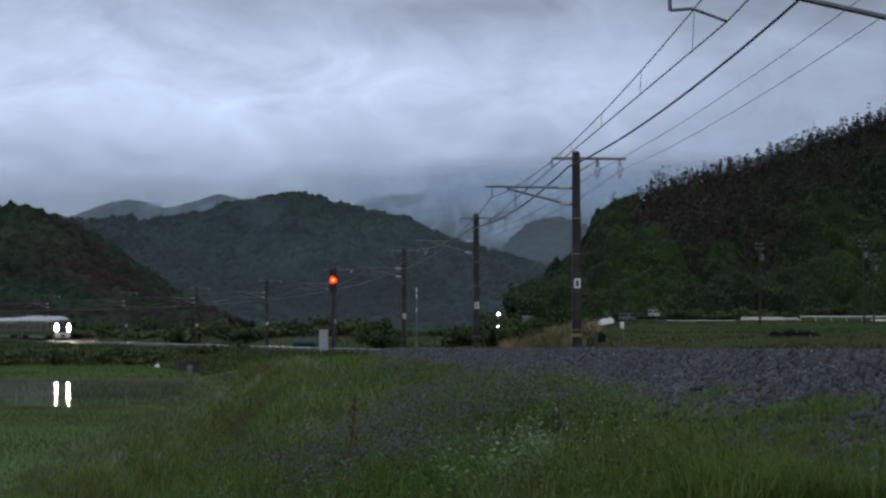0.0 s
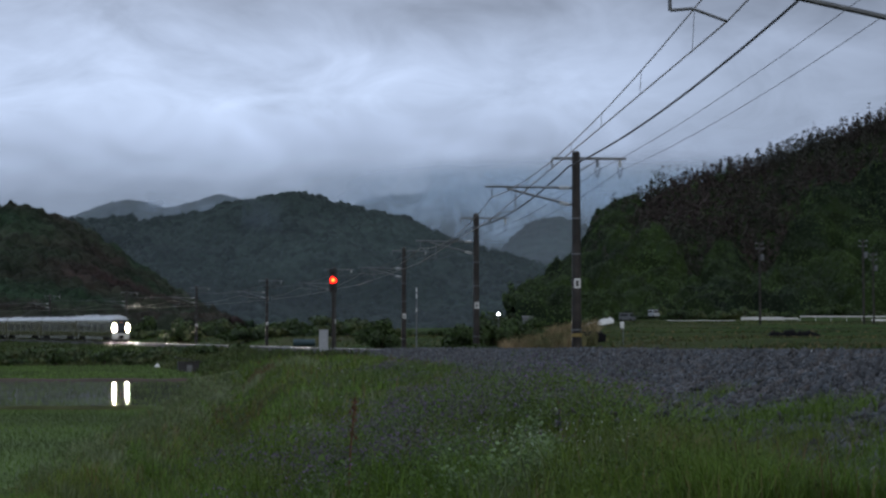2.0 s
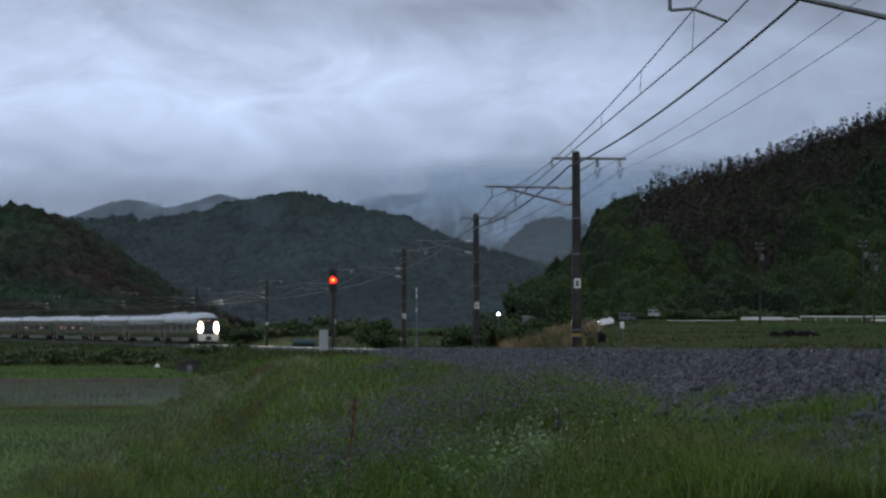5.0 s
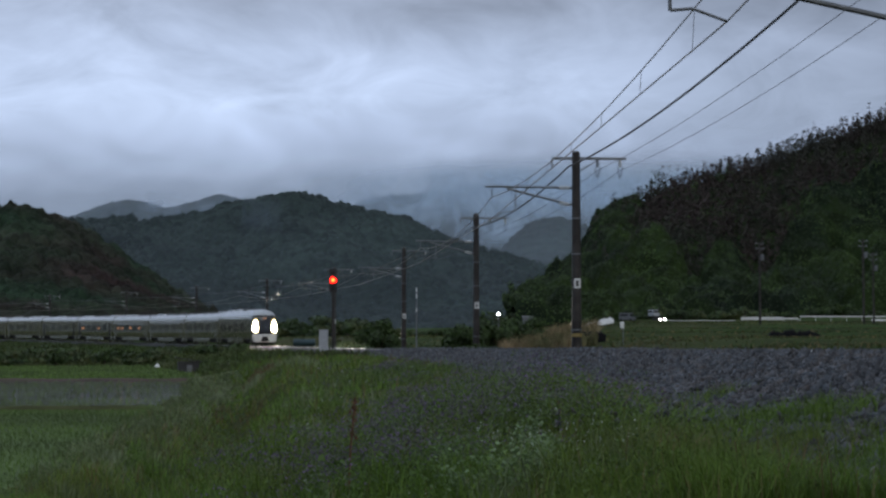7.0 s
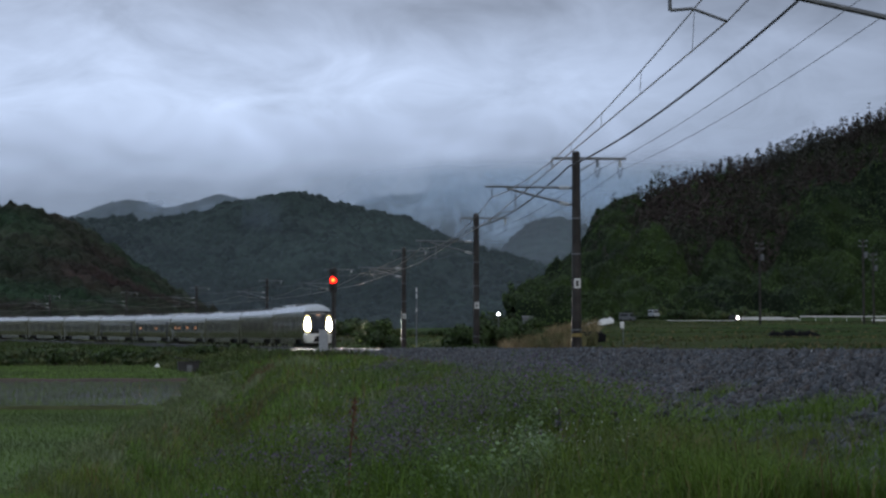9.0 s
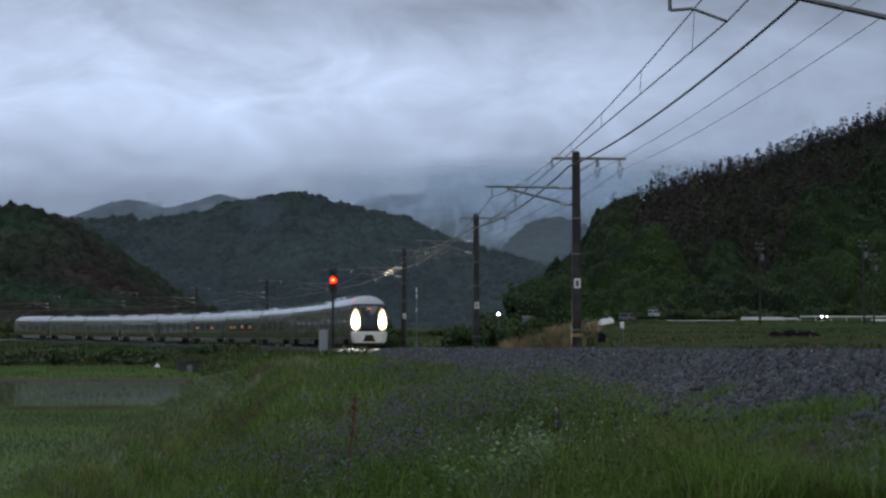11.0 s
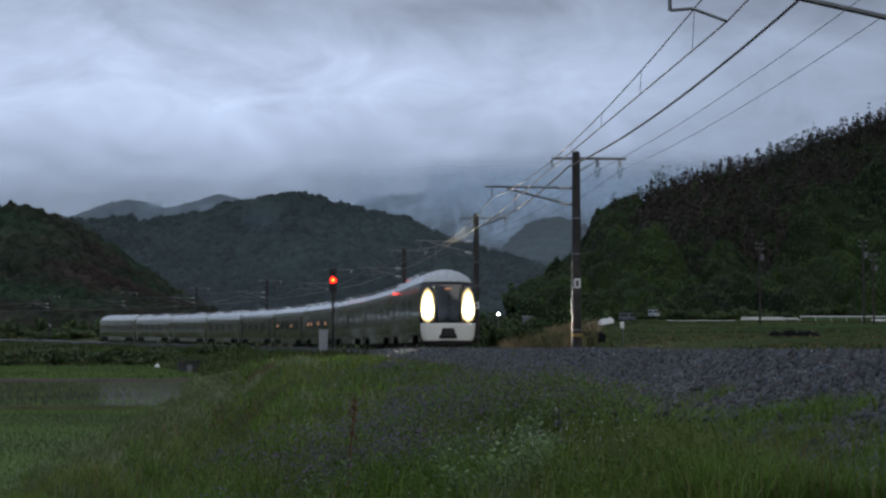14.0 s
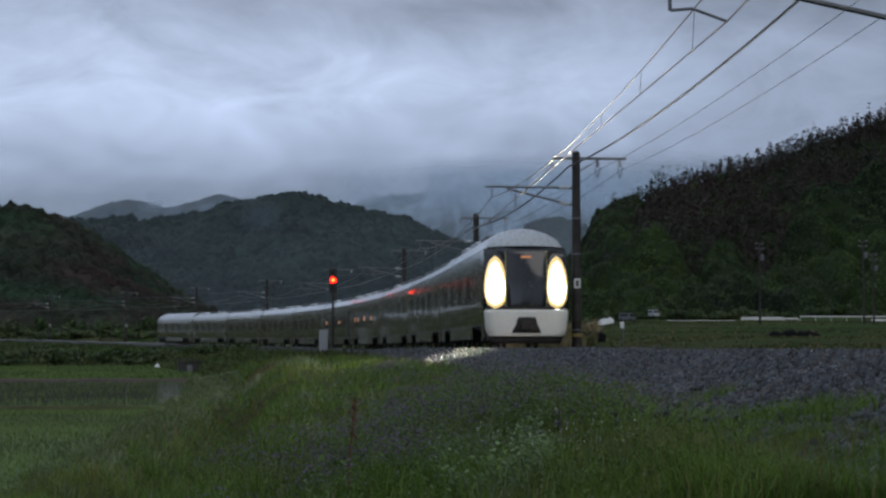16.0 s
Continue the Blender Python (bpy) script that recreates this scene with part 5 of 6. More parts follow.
def tufts():
    """Taller tufts, pale reed clumps and leafy weed clumps that make the meadow uneven."""
    rng = np.random.RandomState(91)

    def clumps(places, per, spread, hmin, hmax, wid, mat, name, label, lean=0.6):
        P, H, W = [], [], []
        for x, y in places:
            n = max(8, int(per * rng.uniform(0.5, 1.4)))
            r = spread * rng.uniform(0.5, 1.3)
            dx, dy = rng.normal(size=n) * r, rng.normal(size=n) * r
            P.append(np.stack([x + dx, y + dy, surface(x + dx, y + dy) - 0.02], -1))
            H.append(rng.uniform(hmin, hmax, n) * np.exp(-(dx ** 2 + dy ** 2) / (4 * r * r)))
            W.append(np.full(n, wid * np.interp(y, [6, 20, 60, 120], [0.7, 1.2, 2.6, 5.0])))
        blades(np.concatenate(P), np.concatenate(H), lean, np.concatenate(W), mat, name, label, rng)

    # lush grass along the ballast's foot
    pl = []
    for _ in range(560):
        y = 6.0 + 20 * rng.uniform() ** 1.4
        edge = 3.12 + 0.05 * (y - 6) + 0.3 * math.sin(y * 1.9) * rng.uniform(0.3, 1)
        pl.append((float(np.interp(y, TY, TX)) - edge - 1.5 * rng.uniform(), y))
    clumps(pl, 190, 0.13, 0.06, 0.19, 0.0021, BLADE, "lush_grass", "lush bright grass tufts along the ballast")
    # tufts over the whole slope
    pl = []
    while len(pl) < 420:
        y = 7 + 75 * rng.uniform() ** 2
        x = rng.uniform(-0.25, 0.12) * y
        if x > paddy_foot(y) + 0.2 and x < float(np.interp(y, TY, TX)) - 4.4:
            pl.append((x, y))
    clumps(pl[:260], 120, 0.14, 0.10, 0.32, 0.004, BLADE, "grass_tufts", "taller green grass tufts on the slope")
    clumps(pl[260:], 70, 0.12, 0.10, 0.34, 0.0035, PALEBLADE, "pale_grass_tufts", "pale olive grass tufts on the slope")
    # pale levee grass and reed clump
    pl = [(float(paddy_foot(y)) + rng.uniform(-0.3, 1.5), y) for y in rng.uniform(16, 104, 400)]
    clumps(pl, 160, 0.25, 0.12, 0.36, 0.004, PALEBLADE, "levee_grass", "pale olive grass on the paddy levee", 0.9)
    pl = [((px - 784) / 3300 * y, y) for px, y in zip(rng.uniform(440, 548, 26), rng.uniform(52, 74, 26))]
    clumps(pl, 170, 0.4, 0.15, 0.45, 0.005, PALEBLADE, "pale_reeds", "clump of pale silvery reeds on the slope", 0.5)
    pl = [((px - 784) / 3300 * y, y) for px, y in zip(rng.uniform(440, 482, 6), rng.uniform(55, 70, 6))]
    clumps(pl, 110, 0.3, 0.2, 0.5, 0.005, RUSTBLADE, "rusty_reeds", "rusty dry stalks among the pale reeds", 0.4)
    # tall grass on the mound beside the ballast
    pl = []
    for _ in range(110):
        y = rng.uniform(8.8, 15.0)
        pl.append((float(np.interp(y, TY, TX)) - 4.15 - 1.7 * rng.uniform(), y))
    clumps(pl, 130, 0.17, 0.14, 0.33, 0.0026, BLADE, "mound_grass", "taller green grass on the mound beside the ballast", 0.7)
    # pale herb leaves at the foot of the mound
    H, HZ = [], []
    for _ in range(46):
        y = rng.uniform(7.2, 10.2)
        x = (rng.uniform(770, 985) - 784) / 3300 * y
        h, r, n = rng.uniform(0.10, 0.22), rng.uniform(0.05, 0.12), 90
        q = rng.normal(size=(n, 3))
        q /= np.linalg.norm(q, axis=1)[:, None]
        H.append(q * rng.uniform(0.3, 1.1, (n, 1)) * [r, r, h * 0.5] + [x, y, float(ground_height(x, y)) + h * 0.65])
        HZ.append(rng.uniform(0.006, 0.013, n))
    v, f = leaf_cards(np.concatenate(H), np.concatenate(HZ), rng, 0.5)
    tagged(ob_of("pale_herbs", v, f, HERB), "pale green herb leaves among the vetch", "weeds", kind="stuff")
    # rusty stalks on the banks of the gully
    pl = [(float(paddy_foot(y)) + 2.1 + rng.uniform(-0.9, 0.5), y) for y in rng.uniform(14, 44, 34)]
    clumps(pl, 26, 0.16, 0.15, 0.36, 0.0024, RUSTBLADE, "gully_stalks", "rusty sorrel stalks along the gully", 0.5)
    # leafy weed clumps
    L, Z = [], []
    F, FZ = [], []
    for count in range(540):
        if count % 6 == 0:
            cy = 8 + 40 * rng.uniform() ** 1.5
            cx = rng.uniform(-0.07, 0.13) * cy
            if count % 18 == 0:
                cy = rng.uniform(8.5, 14.5)
                cx = float(np.interp(cy, TY, TX)) - 4.3 - 1.5 * rng.uniform()
            bloom, tall = rng.uniform() < 0.42, rng.uniform(0.7, 1.25)
        x, y = cx + rng.normal() * 0.28, cy + rng.normal() * (0.3 + 0.03 * cy)
        if not (paddy_foot(y) + 2.6 < x < float(np.interp(y, TY, TX)) - 4.1) or y < 7:
            continue
        h, r = tall * rng.uniform(0.14, 0.30), rng.uniform(0.14, 0.34)
        n = 190
        g = float(ground_height(x, y))
        q = rng.normal(size=(n, 3))
        q /= np.linalg.norm(q, axis=1)[:, None]
        L.append(q * rng.uniform(0.5, 1.05, (n, 1)) * [r, r, h * 0.55] + [x, y, g + h * 0.5])
        Z.append(rng.uniform(0.005, 0.013, n) * np.interp(y, [8, 48], [0.7, 1.9]))
        if bloom:
            k = 100
            q = rng.normal(size=(k, 3))
            q[:, 2] = abs(q[:, 2])
            q /= np.linalg.norm(q, axis=1)[:, None]
            F.append(q * rng.uniform(0.85, 1.15, (k, 1)) * [r, r, h * 0.6] + [x, y, g + h * 0.52])
            FZ.append(rng.uniform(0.005, 0.011, k) * np.interp(y, [8, 48], [0.8, 2.0]))
    v, f = leaf_cards(np.concatenate(L), np.concatenate(Z), rng)
    tagged(ob_of("vetch_clumps", v, f, WEED), "leafy clumps of vetch on the mound", "weeds", kind="stuff")
    v, f = leaf_cards(np.concatenate(F), np.concatenate(FZ), rng)
    tagged(ob_of("vetch_blossom", v, f, PETAL), "muted purple blossom on the vetch clumps", "flowers", kind="stuff")


tufts()


def meadow_behind():
    """The meadow goes on beside and behind the camera."""
    rng = np.random.RandomState(18)
    n = 42000
    x, y = rng.uniform(-9, 9, n), rng.uniform(-16, 9, n)
    d = (x - np.interp(y, TY, TX)) * np.cos(np.interp(y, TY, TH))
    ok = (d < -3.9) & (x > paddy_foot(y)) & ((abs(x) > 0.262 * (y + 2) + 0.4) | (y < 2.5)) & (x * x + (y - 0.3) ** 2 > 0.5)
    x, y = x[ok], y[ok]
    P = np.stack([x, y, ground_height(x, y) - 0.02], -1)
    blades(P, rng.uniform(0.06, 0.2, len(P)), 1.0, np.full(len(P), 0.004), BLADE, "meadow_grass", "meadow grass behind the standing point", rng)


meadow_behind()


def bank_cover():
    """Rough growth on the far bank up to the line."""
    rng = np.random.RandomState(66)
    n = 60000
    y = rng.uniform(100, 330, n)
    x = rng.uniform(-0.26, 0.03, n) * y
    d = (x - np.interp(y, TY, TX)) * np.cos(np.interp(y, TY, TH))
    ok = (d < -2.9) & ((x > paddy_foot(y)) | (y > 179)) & (y < 330)
    x, y = x[ok], y[ok]
    P = np.stack([x, y, ground_height(x, y) - 0.02], -1)
    h = rng.uniform(0.15, 0.5, len(P)) * (1 + 0.5 * lumps(x, y, 9, 67))
    blades(P, np.maximum(h, 0.08), 0.7, np.interp(y, [100, 330], [0.03, 0.07]), TERRACE, "bank_growth", "rough green growth on the bank below the line", rng)


bank_cover()


def rice():
    rng = np.random.RandomState(12)
    P, H = [], []
    for y in np.arange(12, 51, 0.25):
        a, b = -0.262 * (y + 2) - 0.5, float(paddy_foot(y)) + 0.1
        if b < a:
            continue
        x = np.arange(a, b, 0.14) + rng.normal(size=len(np.arange(a, b, 0.14))) * 0.03
        for _ in range(4):
            xx = x + rng.normal(size=len(x)) * 0.03
            P.append(np.stack([xx, y + rng.normal(size=len(x)) * 0.04, np.full(len(x), PADDY + 0.02)], -1))
            H.append(rng.uniform(0.05, 0.12, len(x)))
    P, H = np.concatenate(P), np.concatenate(H)
    blades(P, H, 0.7, np.interp(P[:, 1], [12, 50], [0.005, 0.010]), RICEBLADE, "rice_seedlings", "rows of young rice seedlings in the paddy", rng, "rice")
    n = 9000
    y = rng.uniform(101, 176, n)
    x = rng.uniform(-0.27, -0.1, n) * y
    ok = x < paddy_foot(y) - 0.4
    P = np.stack([x, y, np.full(n, PADDY + 0.02)], -1)[ok]
    blades(P, rng.uniform(0.15, 0.3, len(P)), 0.5, np.full(len(P), 0.05), RICEBLADE, "field_grass", "short green growth in the far field", rng)
    # sparse seedlings standing in the water
    n = 5200
    y = rng.uniform(54, 97, n)
    x = rng.uniform(-0.27, -0.1, n) * y
    ok = x < paddy_foot(y) - 0.4
    P = np.stack([x, y, np.full(n, PADDY + 0.04)], -1)[ok]
    blades(P, rng.uniform(0.06, 0.14, len(P)), 0.5, np.full(len(P), 0.010), RICEBLADE, "water_seedlings", "sparse seedlings in the flooded paddy", rng, "rice")


rice()


PALEREED = material("pale_reed", (0.27, 0.20, 0.11), 0.8, vary=0.3, scale=0.5, fine=4, second=(0.12, 0.12, 0.05), mix_scale=0.4, island=0.4, bump=0, translucent=0.25)


def reeds():
    rng = np.random.RandomState(44)
    n = 15000
    y = rng.uniform(104, 128, n)
    x = rng.uniform(3.5, 9.5, n) * (y / 115)
    ok = lumps(x, y, 2.2, 45) > -0.1
    P = np.stack([x, y, ground_height(x, y)], -1)[ok]
    blades(P, rng.uniform(0.3, 1.25, len(P)), 0.5, np.full(len(P), 0.022), PALEREED, "dry_reeds", "stand of dry pale reeds beside the line", rng, "reeds")
    n = 90000
    t = rng.uniform(0, 1, n)
    y = 50 + 330 * t ** 1.2
    px = rng.uniform(-60, 1600, n)
    x = (px - 784) / 3300 * y
    d = (x - np.interp(y, TY, TX)) * np.cos(np.interp(y, TY, TH))
    ok = d > 3.6
    x, y = x[ok], y[ok]
    P = np.stack([x, y, ground_height(x, y)], -1)
    blades(P, rng.uniform(0.05, 0.16, len(P)) * np.interp(y, [50, 300], [1, 1.5]), 0.9, np.interp(y, [50, 300], [0.02, 0.09]), TERRACE, "terrace_grass", "rough green grass on the field terraces", rng)
    dry = rng.uniform(size=len(P)) < 0.16
    blades(P[dry] + [0.1, 0.1, 0], rng.uniform(0.1, 0.25, dry.sum()), 0.8, np.interp(y[dry], [50, 300], [0.015, 0.07]), DRYBLADE, "terrace_dry_grass", "dry brown grass on the field terraces", rng)


reeds()


def red_weed(x, y, h, seed):
    rng = np.random.RandomState(seed)
    z = float(ground_height(x, y))
    p = empty("dock_plant", pose(x, y, z))
    tagged(p, "tall brown seed stalk of a dock plant", "weed")
    v, f = tube_arrays([(0, 0, -0.05), (0.01, 0, h * 0.5), (0.03, 0.01, h)], 0.005, 6)
    ob_of("stalk", v, f, RUSTBLADE, p)
    n = 120
    t = rng.uniform(0.6, 1.0, n)
    P = np.stack([0.03 * t + rng.normal(size=n) * 0.035 * (1.1 - t), rng.normal(size=n) * 0.035, h * t], -1)
    v, f = leaf_cards(P, rng.uniform(0.004, 0.010, n), rng)
    tagged(ob_of("seed_head", v, f, RUSTBLADE, p), kind="stuff")
    n = 40
    P = np.stack([rng.normal(size=n) * 0.07, rng.normal(size=n) * 0.07, rng.uniform(0.02, 0.2, n)], -1)
    v, f = leaf_cards(P, rng.uniform(0.012, 0.025, n), rng)
    tagged(ob_of("leaves", v, f, WEED, p), kind="stuff")


red_weed(-0.42, 8.3, 0.46, 1)


# ---- things on the valley floor ----
def pump_hut(x, y):
    z = PADDY
    p = empty("pump_hut", pose(x, y, z, 0, 0, 12))
    tagged(p, "small black pump hut with a slanted roof beside the paddy", "hut")
    bm = bmesh.new()
    box(bm, -0.75, 0.75, -0.5, 0.5, -0.1, 0.85, 0.02)
    part("wall", bm, BLACKPAINT, p)
    bm = bmesh.new()
    box(bm, -0.95, 0.95, -0.65, 0.65, -0.04, 0.04, 0.01)
    bmesh.ops.transform(bm, matrix=pose(0, 0, 0.98, 0, 9, 0), verts=bm.verts)
    part("roof", bm, BLACKPAINT, p, "black sheet roof")
    bm = bmesh.new()
    box(bm, -0.15, 0.25, -0.53, -0.5, 0.1, 0.6, 0.005)
    part("door", bm, STEEL, p)


pump_hut(-18.0, 132)


def white_bag(x, y):
    p = empty("plastic_bag", pose(x, y, float(ground_height(x, y))))
    tagged(p, "small white plastic sack lying on the field edge", "sack")
    bm = bmesh.new()
    bmesh.ops.create_icosphere(bm, subdivisions=3, radius=0.26)
    for v in bm.verts:
        v.co *= 1 + 0.2 * noise.noise(v.co * 6)
        v.co.z = v.co.z * 0.9 + 0.2
    part("sack", bm, WHITEPAINT, p, smooth=True)
    bm = bmesh.new()
    rod(bm, (0, 0, 0.4), (0.05, 0, 0.56), 0.07, 0.03, 8)
    part("knot", bm, WHITEPAINT, p)


white_bag(-24.0, 157)


def lamp_post(x, y, z):
    g = float(ground_height(x, y))
    p = empty("lamp_post", pose(x, y, g))
    tagged(p, "distant lamp on a thin post, lit white", "lamp")
    bm = bmesh.new()
    rod(bm, (0, 0, -0.2), (0, 0, z - g + 0.1), 0.05, n=8)
    part("post", bm, STEEL, p)
    bm = bmesh.new()
    bmesh.ops.create_uvsphere(bm, u_segments=16, v_segments=10, radius=0.135, matrix=pose(0, -0.2, z - g))
    part("lamp_globe", bm, LAMPGLOW, p, "glowing white globe")
    bm = bmesh.new()
    rod(bm, (0, 0.06, z - g), (0, -0.12, z - g), 0.09, n=12)
    part("lamp_holder", bm, BLACKPAINT, p)


LAMPGLOW = glow("lamp_white", (1.0, 1.0, 1.0), 30)
lamp_post(5.94, 200, 3.76)


def utility_pole(x, y, h):
    g = float(ground_height(x, y))
    p = empty("utility_pole", pose(x, y, g))
    tagged(p, "dark concrete utility pole beside the valley road", "utility pole", group="utility poles")
    bm = bmesh.new()
    rod(bm, (0, 0, -0.5), (0, 0, h), 0.17, 0.11, 12)
    part("mast", bm, POLECON, p)
    for z in (h - 0.4, h - 1.1):
        bm = bmesh.new()
        box(bm, -0.6, 0.6, -0.05, 0.05, z, z + 0.1, 0.01)
        part("crossarm", bm, STEEL, p)
        for sx in (-0.5, 0.5):
            bm = bmesh.new()
            rod(bm, (sx, 0, z + 0.1), (sx, 0, z + 0.28), 0.06, 0.04, 8)
            part("insulator", bm, STEEL, p)
    bm = bmesh.new()
    rod(bm, (0.35, 0, h - 2.6), (0.35, 0, h - 1.8), 0.26, n=14)
    part("transformer", bm, STEEL, p)


utility_pole(42.5, 250, 11.5)
utility_pole(56.4, 250, 11.8)
utility_pole(60.5, 262, 10.5)


def guard_rail(px0, px1, y, v, hgt):
    x0, x1 = (px0 - 784) / 3300 * y, (px1 - 784) / 3300 * y
    z = (618 - v + 2.5) / 3300 * y
    p = empty("guard_rail", pose(x0, y, z))
    tagged(p, "white roadside guard rail on the valley road", "guard rail", group="guard rails")
    L = x1 - x0
    bm = bmesh.new()
    for k in range(3):
        z0 = hgt * k / 3
        box(bm, 0, L, -0.03 - 0.05 * (k == 1), 0.03 - 0.05 * (k == 1), z0, z0 + hgt / 3, 0.01)
    part("beam", bm, WHITEPAINT, p)
    n = max(2, int(L / 3))
    for i in range(n + 1):
        bm = bmesh.new()
        g = float(ground_height(x0 + L * i / n, y)) - z
        rod(bm, (L * i / n, 0.1, min(g, 0) - 0.3), (L * i / n, 0.1, hgt + 0.05), 0.06, n=8)
        part("post", bm, WHITEPAINT, p)


guard_rail(1312, 1386, 405, 569, 0.62)
guard_rail(1388, 1412, 412, 568, 0.35)
guard_rail(1416, 1580, 420, 564, 0.28)
guard_rail(1543, 1620, 350, 573, 0.6)
guard_rail(1180, 1300, 432, 571, 0.16)

# valley road
v, f = [], None
for px in range(700, 1900, 20):
    c = road_point(px)
    for side in (-3.0, -1.0, 1.0, 3.0):
        v.append((c.x, c.y + side, c.z - 0.02 - 0.02 * abs(side)))
tagged(ob_of("road", v, grid_faces(len(v) // 4, 4)[:, ::-1], ASPHALT, smooth=True), "narrow grey asphalt road along the foot of the hill", "road", kind="structure")
v = []
for px in range(700, 1900, 20):
    c = road_point(px)
    for side, dz in ((-14, -1.6), (-3.4, -0.1), (3.4, -0.1), (14, 0.8)):
        v.append((c.x, c.y + side, c.z + dz))
tagged(ob_of("road_embankment", v, grid_faces(len(v) // 4, 4)[:, ::-1], FIELD, smooth=True), "grassy bank that carries the valley road", "bank", kind="structure")


def parked_van(px, v, y, turn, mat, label, L=3.4):
    x, z = at_sheet(px, v, y)
    p = empty("parked_van", pose(x, y, z, 0, 0, turn))
    tagged(p, label, "vehicle", group="parked vehicles")
    bm = bmesh.new()
    box(bm, -L / 2, L / 2, -0.72, 0.72, 0.28, 0.95, 0.1)
    box(bm, -L / 2 + 0.1, L / 2 - 0.7, -0.7, 0.7, 0.9, 1.8, 0.14)
    part("body", bm, mat, p)
    for sx in (-L / 2 + 0.6, L / 2 - 0.6):
        for sy in (-0.68, 0.68):
            bm = bmesh.new()
            rod(bm, (sx, sy - 0.08, 0.28), (sx, sy + 0.08, 0.28), 0.28, n=14)
            part("wheel", bm, UNDER, p)
    for sy in (-0.71, 0.71):
        bm = bmesh.new()
        box(bm, -L / 2 + 0.4, L / 2 - 1.2, sy - 0.01, sy + 0.01, 1.15, 1.6, 0.004)
        part("window", bm, TRAINGLASS, p)
    bm = bmesh.new()
    box(bm, L / 2 - 0.72, L / 2 - 0.69, -0.55, 0.55, 1.1, 1.6, 0.004)
    part("windscreen", bm, TRAINGLASS, p)


parked_van(1157, 562, 440, -70, GREYPAINT, "small white van parked by the valley road")
parked_van(1110, 569, 400, -30, STEEL, "pale grey van parked at the field edge")


def sheet_pile(px0, px1, v0, v1, y, h, mat, label, name, seed):
    """A long low heap under a cover, lumpy along its length."""
    rng = np.random.RandomState(seed)
    a, b = Vector((*[at_sheet(px0, v0, y)[0]], y, at_sheet(px0, v0, y)[1])), Vector((at_sheet(px1, v1, y)[0], y, at_sheet(px1, v1, y)[1]))
    n = 28
    V = []
    for i in range(n):
        c = a.lerp(b, i / (n - 1))
        hh = h * (0.75 + 0.5 * rng.uniform()) * min(1, 0.3 + 4 * min(i, n - 1 - i) / n)
        for dy, dz in ((-0.6, -0.6), (-0.5, 0.0), (-0.38, hh * 0.7), (0, hh), (0.38, hh * 0.7), (0.5, 0.0), (0.6, -0.6)):
            V.append((c.x + rng.uniform(-0.05, 0.05), y + dy, c.z + dz))
    return tagged(ob_of(name, V, grid_faces(n, 7)[:, ::-1], mat, smooth=True), label, "covered heap")


sheet_pile(1352, 1452, 600, 598, 111, 0.45, BLACKSHEET, "long low heap under black plastic sheet", "plastic_cover", 1)
sheet_pile(1036, 1072, 577, 573, 330, 0.55, WHITEPAINT, "crumpled white plastic cover on the field", "plastic_cover", 2)
sheet_pile(1058, 1086, 572, 567, 345, 0.6, WHITEPAINT, "white plastic sheeting heaped at the field edge", "plastic_cover", 3)
sheet_pile(1020, 1070, 594, 593, 110, 0.22, BLACKSHEET, "dark covered heap beside a pole", "plastic_cover", 4)


def road_sign(x, y, z):
    g = float(ground_height(x, y))
    p = empty("field_marker", pose(x, y, g))
    tagged(p, "white marker board on a thin post", "marker sign")
    bm = bmesh.new()
    rod(bm, (0, 0, -0.2), (0, 0, z - g + 0.2), 0.025, n=8)
    part("post", bm, STEEL, p)
    bm = bmesh.new()
    box(bm, -0.16, 0.06, -0.045, -0.025, z - g - 0.18, z - g + 0.18, 0.01)
    part("board", bm, WHITEPAINT, p)


road_sign(9.65, 100, 1.3)
lean = tagged(empty("farm_shed", pose(18.2, 400, 6.6)), "small pale farm shed at the foot of the wood", "shed")
bm = bmesh.new()
box(bm, -1.1, 1.1, -1.0, 1.0, -5.2, 0.3, 0.03)
part("wall", bm, STEEL, lean)
bm = bmesh.new()
box(bm, -1.3, 1.3, -1.2, 1.2, 0.3, 0.45, 0.03)
part("roof", bm, GREYPAINT, lean)
tunnel = tagged(empty("tunnel_cover", pose(-16.0, 216, 0.75)), "low teal plastic tunnel beyond the line", "plastic tunnel")
bm = bmesh.new()
rod(bm, (-1.3, 0, 0), (1.2, 0, 0), 0.42, n=20)
part("cover", bm, TARP, tunnel, smooth=False)
bm = bmesh.new()
for k in range(5):
    rod(bm, (-1.25 + 0.6 * k, 0, 0), (-1.22 + 0.6 * k, 0, 0), 0.435, n=20)
part("hoops", bm, TARP, tunnel)


# ---- ballast stones ----
def stone_shape(rng):
    V = np.array([(1, 0, 0), (0, 1, 0), (-1, 0, 0), (0, -1, 0), (0, 0, 1), (0.1, 0, -1)], float)
    F = np.array([(0, 1, 4), (1, 2, 4), (2, 3, 4), (3, 0, 4), (1, 0, 5), (2, 1, 5), (3, 2, 5), (0, 3, 5)])
    V = V * rng.uniform(0.7, 1.35, (6, 1)) + rng.uniform(-0.35, 0.35, (6, 3))
    return V, F


def bed_up(side):
    return np.interp(side, [-4.1, -3.7, -2.25, -1.95, -1.2, 0, 1.2, 1.95, 2.25], [-0.62, -0.44, -0.045, -0.03, -0.15, -0.17, -0.15, -0.03, -0.05])


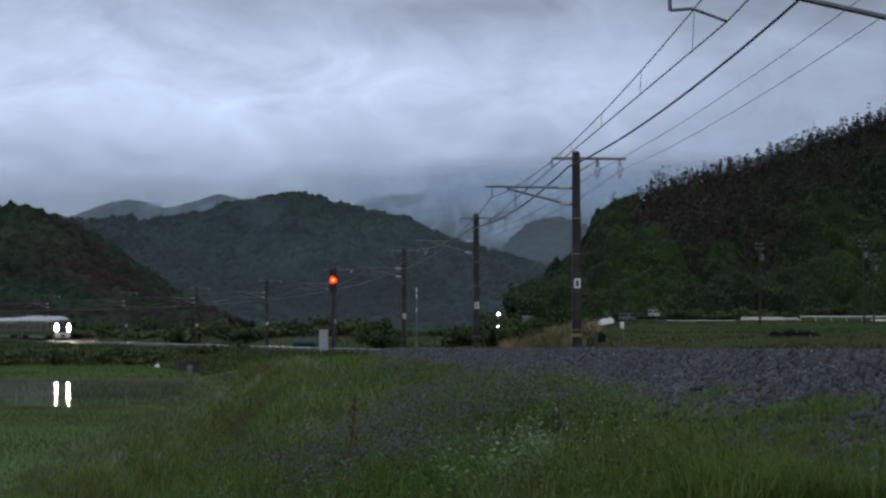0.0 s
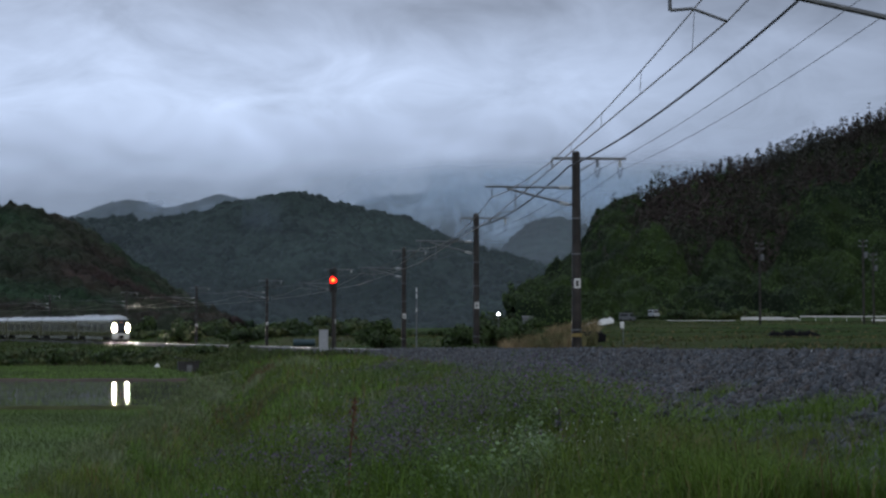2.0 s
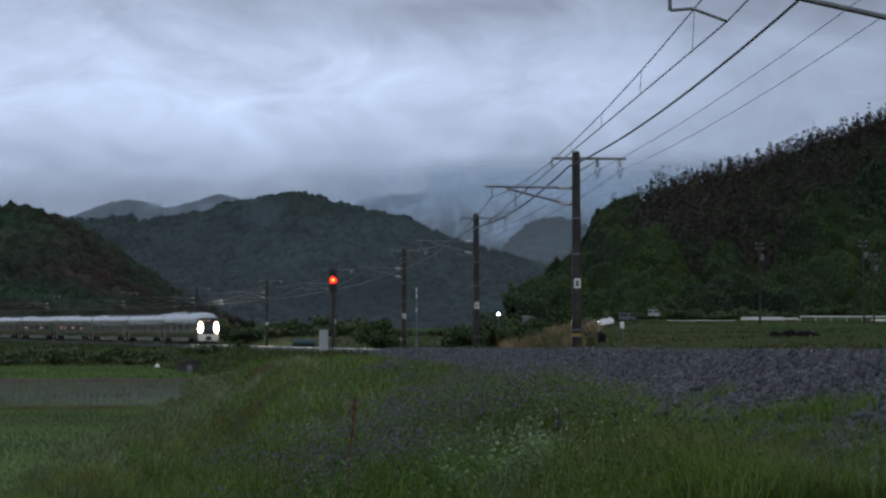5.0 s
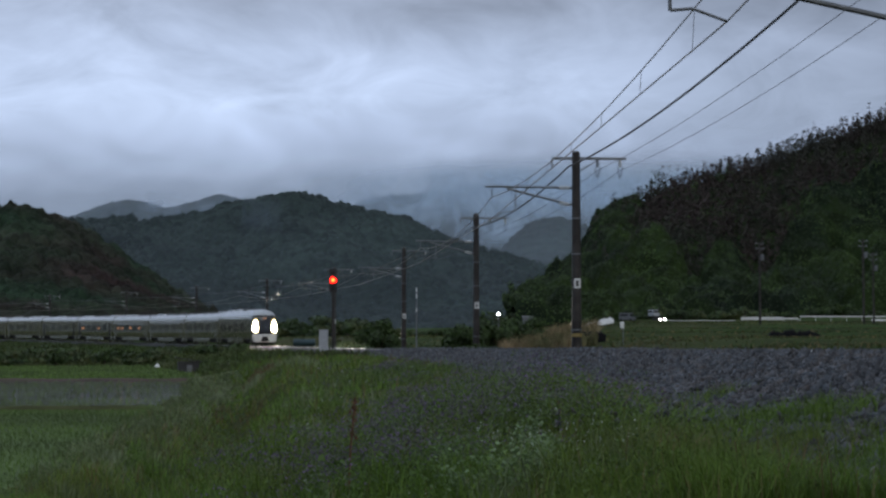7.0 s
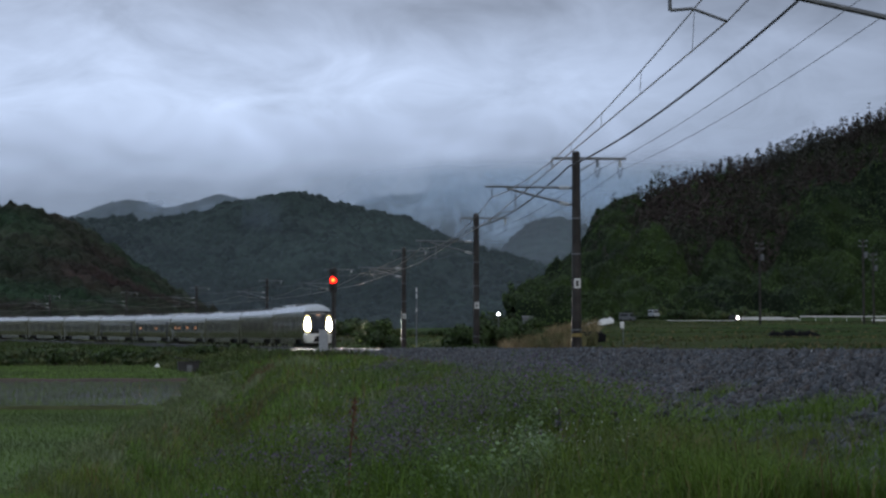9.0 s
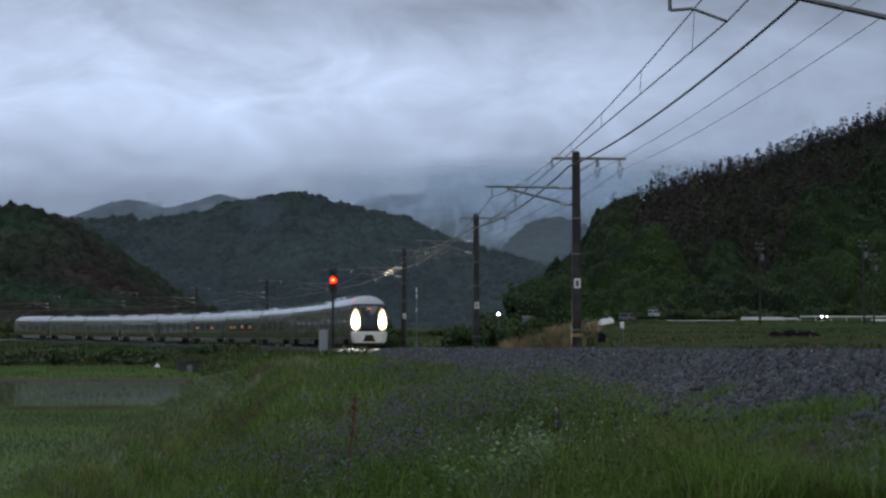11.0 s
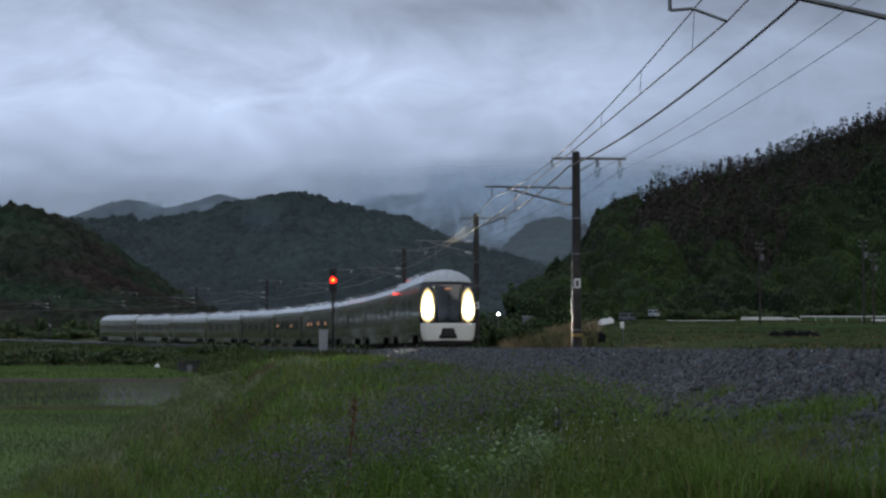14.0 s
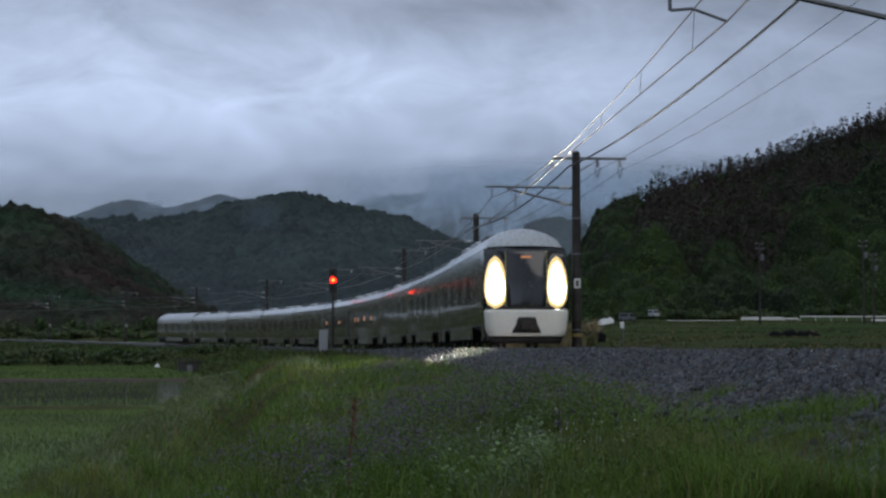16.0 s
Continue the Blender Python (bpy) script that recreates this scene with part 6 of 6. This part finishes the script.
def place_stones(rng, n, s0, s1, side0, side1, size):
    s, side = rng.uniform(s0, s1, n), rng.uniform(side0, side1, n)
    x, y, th = (np.interp(s, S, a) for a in (TX, TY, TH))
    up = bed_up(side) + rng.uniform(-0.5, 0.9, n) * size
    return np.stack([x + np.cos(th) * side, y + np.sin(th) * side, rise(y) + up], -1), size * rng.uniform(0.45, 1.5, n)


def ballast_stones():
    rng = np.random.RandomState(77)
    shapes = [stone_shape(rng) for _ in range(10)]
    P, R = [], []
    for n, y0, y1, a, b, size in ((40000, 4.5, 24, -4.15, -1.85, 0.025), (20000, 24, 58, -4.0, -1.85, 0.039), (5000, 58, 110, -3.9, -1.8, 0.06), (2500, 15, 50, 1.7, 2.3, 0.035)):
        p, r = place_stones(rng, n, s_of_y(y0), s_of_y(y1), a, b, size)
        P.append(p)
        R.append(r)
    # stones that rolled down among the flowers
    n = 1100
    x, y = 0.75 + rng.normal(size=n) * 0.28, 11.0 + rng.normal(size=n) * 0.8
    P.append(np.stack([x, y, surface(x, y) + rng.uniform(0.0, 0.12, n)], -1))
    R.append(0.022 * rng.uniform(0.5, 1.4, n))
    P, R = np.concatenate(P), np.concatenate(R)
    near = np.argsort(abs(P[:, 1] - 11) + 3 * abs(P[:, 0] - 2.6))[:280]
    rest = np.setdiff1d(np.arange(len(P)), near)
    out = []
    kind = rng.randint(0, len(shapes), len(P))
    for k, (V, F) in enumerate(shapes):
        idx = rest[kind[rest] == k]
        e = rng.uniform(0, 6.283, (len(idx), 2))
        c, s_ = np.cos(e), np.sin(e)
        one = np.ones(len(idx)) * 0
        Rz = np.stack([np.stack([c[:, 0], -s_[:, 0], one], -1), np.stack([s_[:, 0], c[:, 0], one], -1), np.stack([one, one, one + 1], -1)], 1)
        Rx = np.stack([np.stack([one + 1, one, one], -1), np.stack([one, c[:, 1], -s_[:, 1]], -1), np.stack([one, s_[:, 1], c[:, 1]], -1)], 1)
        W = np.einsum("nij,njk,vk->nvi", Rz, Rx, V) * R[idx][:, None, None] + P[idx][:, None]
        FF = F[None] + (np.arange(len(idx)) * len(V))[:, None, None]
        out.append((W.reshape(-1, 3), FF.reshape(-1, 3)))
    v, f = joined(out)
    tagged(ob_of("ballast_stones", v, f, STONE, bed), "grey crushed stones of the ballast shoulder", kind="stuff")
    meshes = [mesh_of("stone", V, F, STONE) for V, F in shapes]
    for i in near:
        o = new("stone", meshes[kind[i]])
        o.parent = bed
        o.matrix_basis = Matrix.LocRotScale(Vector(P[i]), Euler(rng.uniform(0, 6.283, 3)), Vector([R[i]] * 3))


ballast_stones()


# sleepers
def sleepers():
    bm = bmesh.new()
    box(bm, -1.0, 1.0, -0.12, 0.12, -0.32, -0.155, 0.02)
    first = part("sleeper", bm, CONCRETE, bed)
    s0 = s_of_y(5)
    first.matrix_basis = Matrix.Translation(track_at(s0)) @ Matrix.Rotation(float(np.interp(s0, S, TH)), 4, "Z")
    for k in range(1, 120):
        s = s0 + 0.62 * k
        o = new("sleeper", first.data)
        o.parent = bed
        o.matrix_basis = Matrix.Translation(track_at(s)) @ Matrix.Rotation(float(np.interp(s, S, TH)), 4, "Z")


sleepers()


# ---- movement ----
def motions():
    for i, car in enumerate(TRAIN):
        rows = []
        for k in range(33):
            t = k * 0.5
            rows.append((t, car_pose(SPEED * (16 - t) + 10.2 + CAR_PITCH * i, i == 9)))
        walk(car, rows)
    rows = []
    for t, px in ((0, 880), (1.5, 920), (2.5, 947), (3.0, 962), (3.5, 980), (4.0, 1000), (6.5, 1133), (7.0, 1165), (8.0, 1231), (9.0, 1302), (11.5, 1481), (12.5, 1533), (13.5, 1590), (16, 1720)):
        p = road_point(px)
        rows.append((t, pose(p.x, p.y, p.z, 0, 0, -62)))
    walk(ROADCAR, rows)


motions()
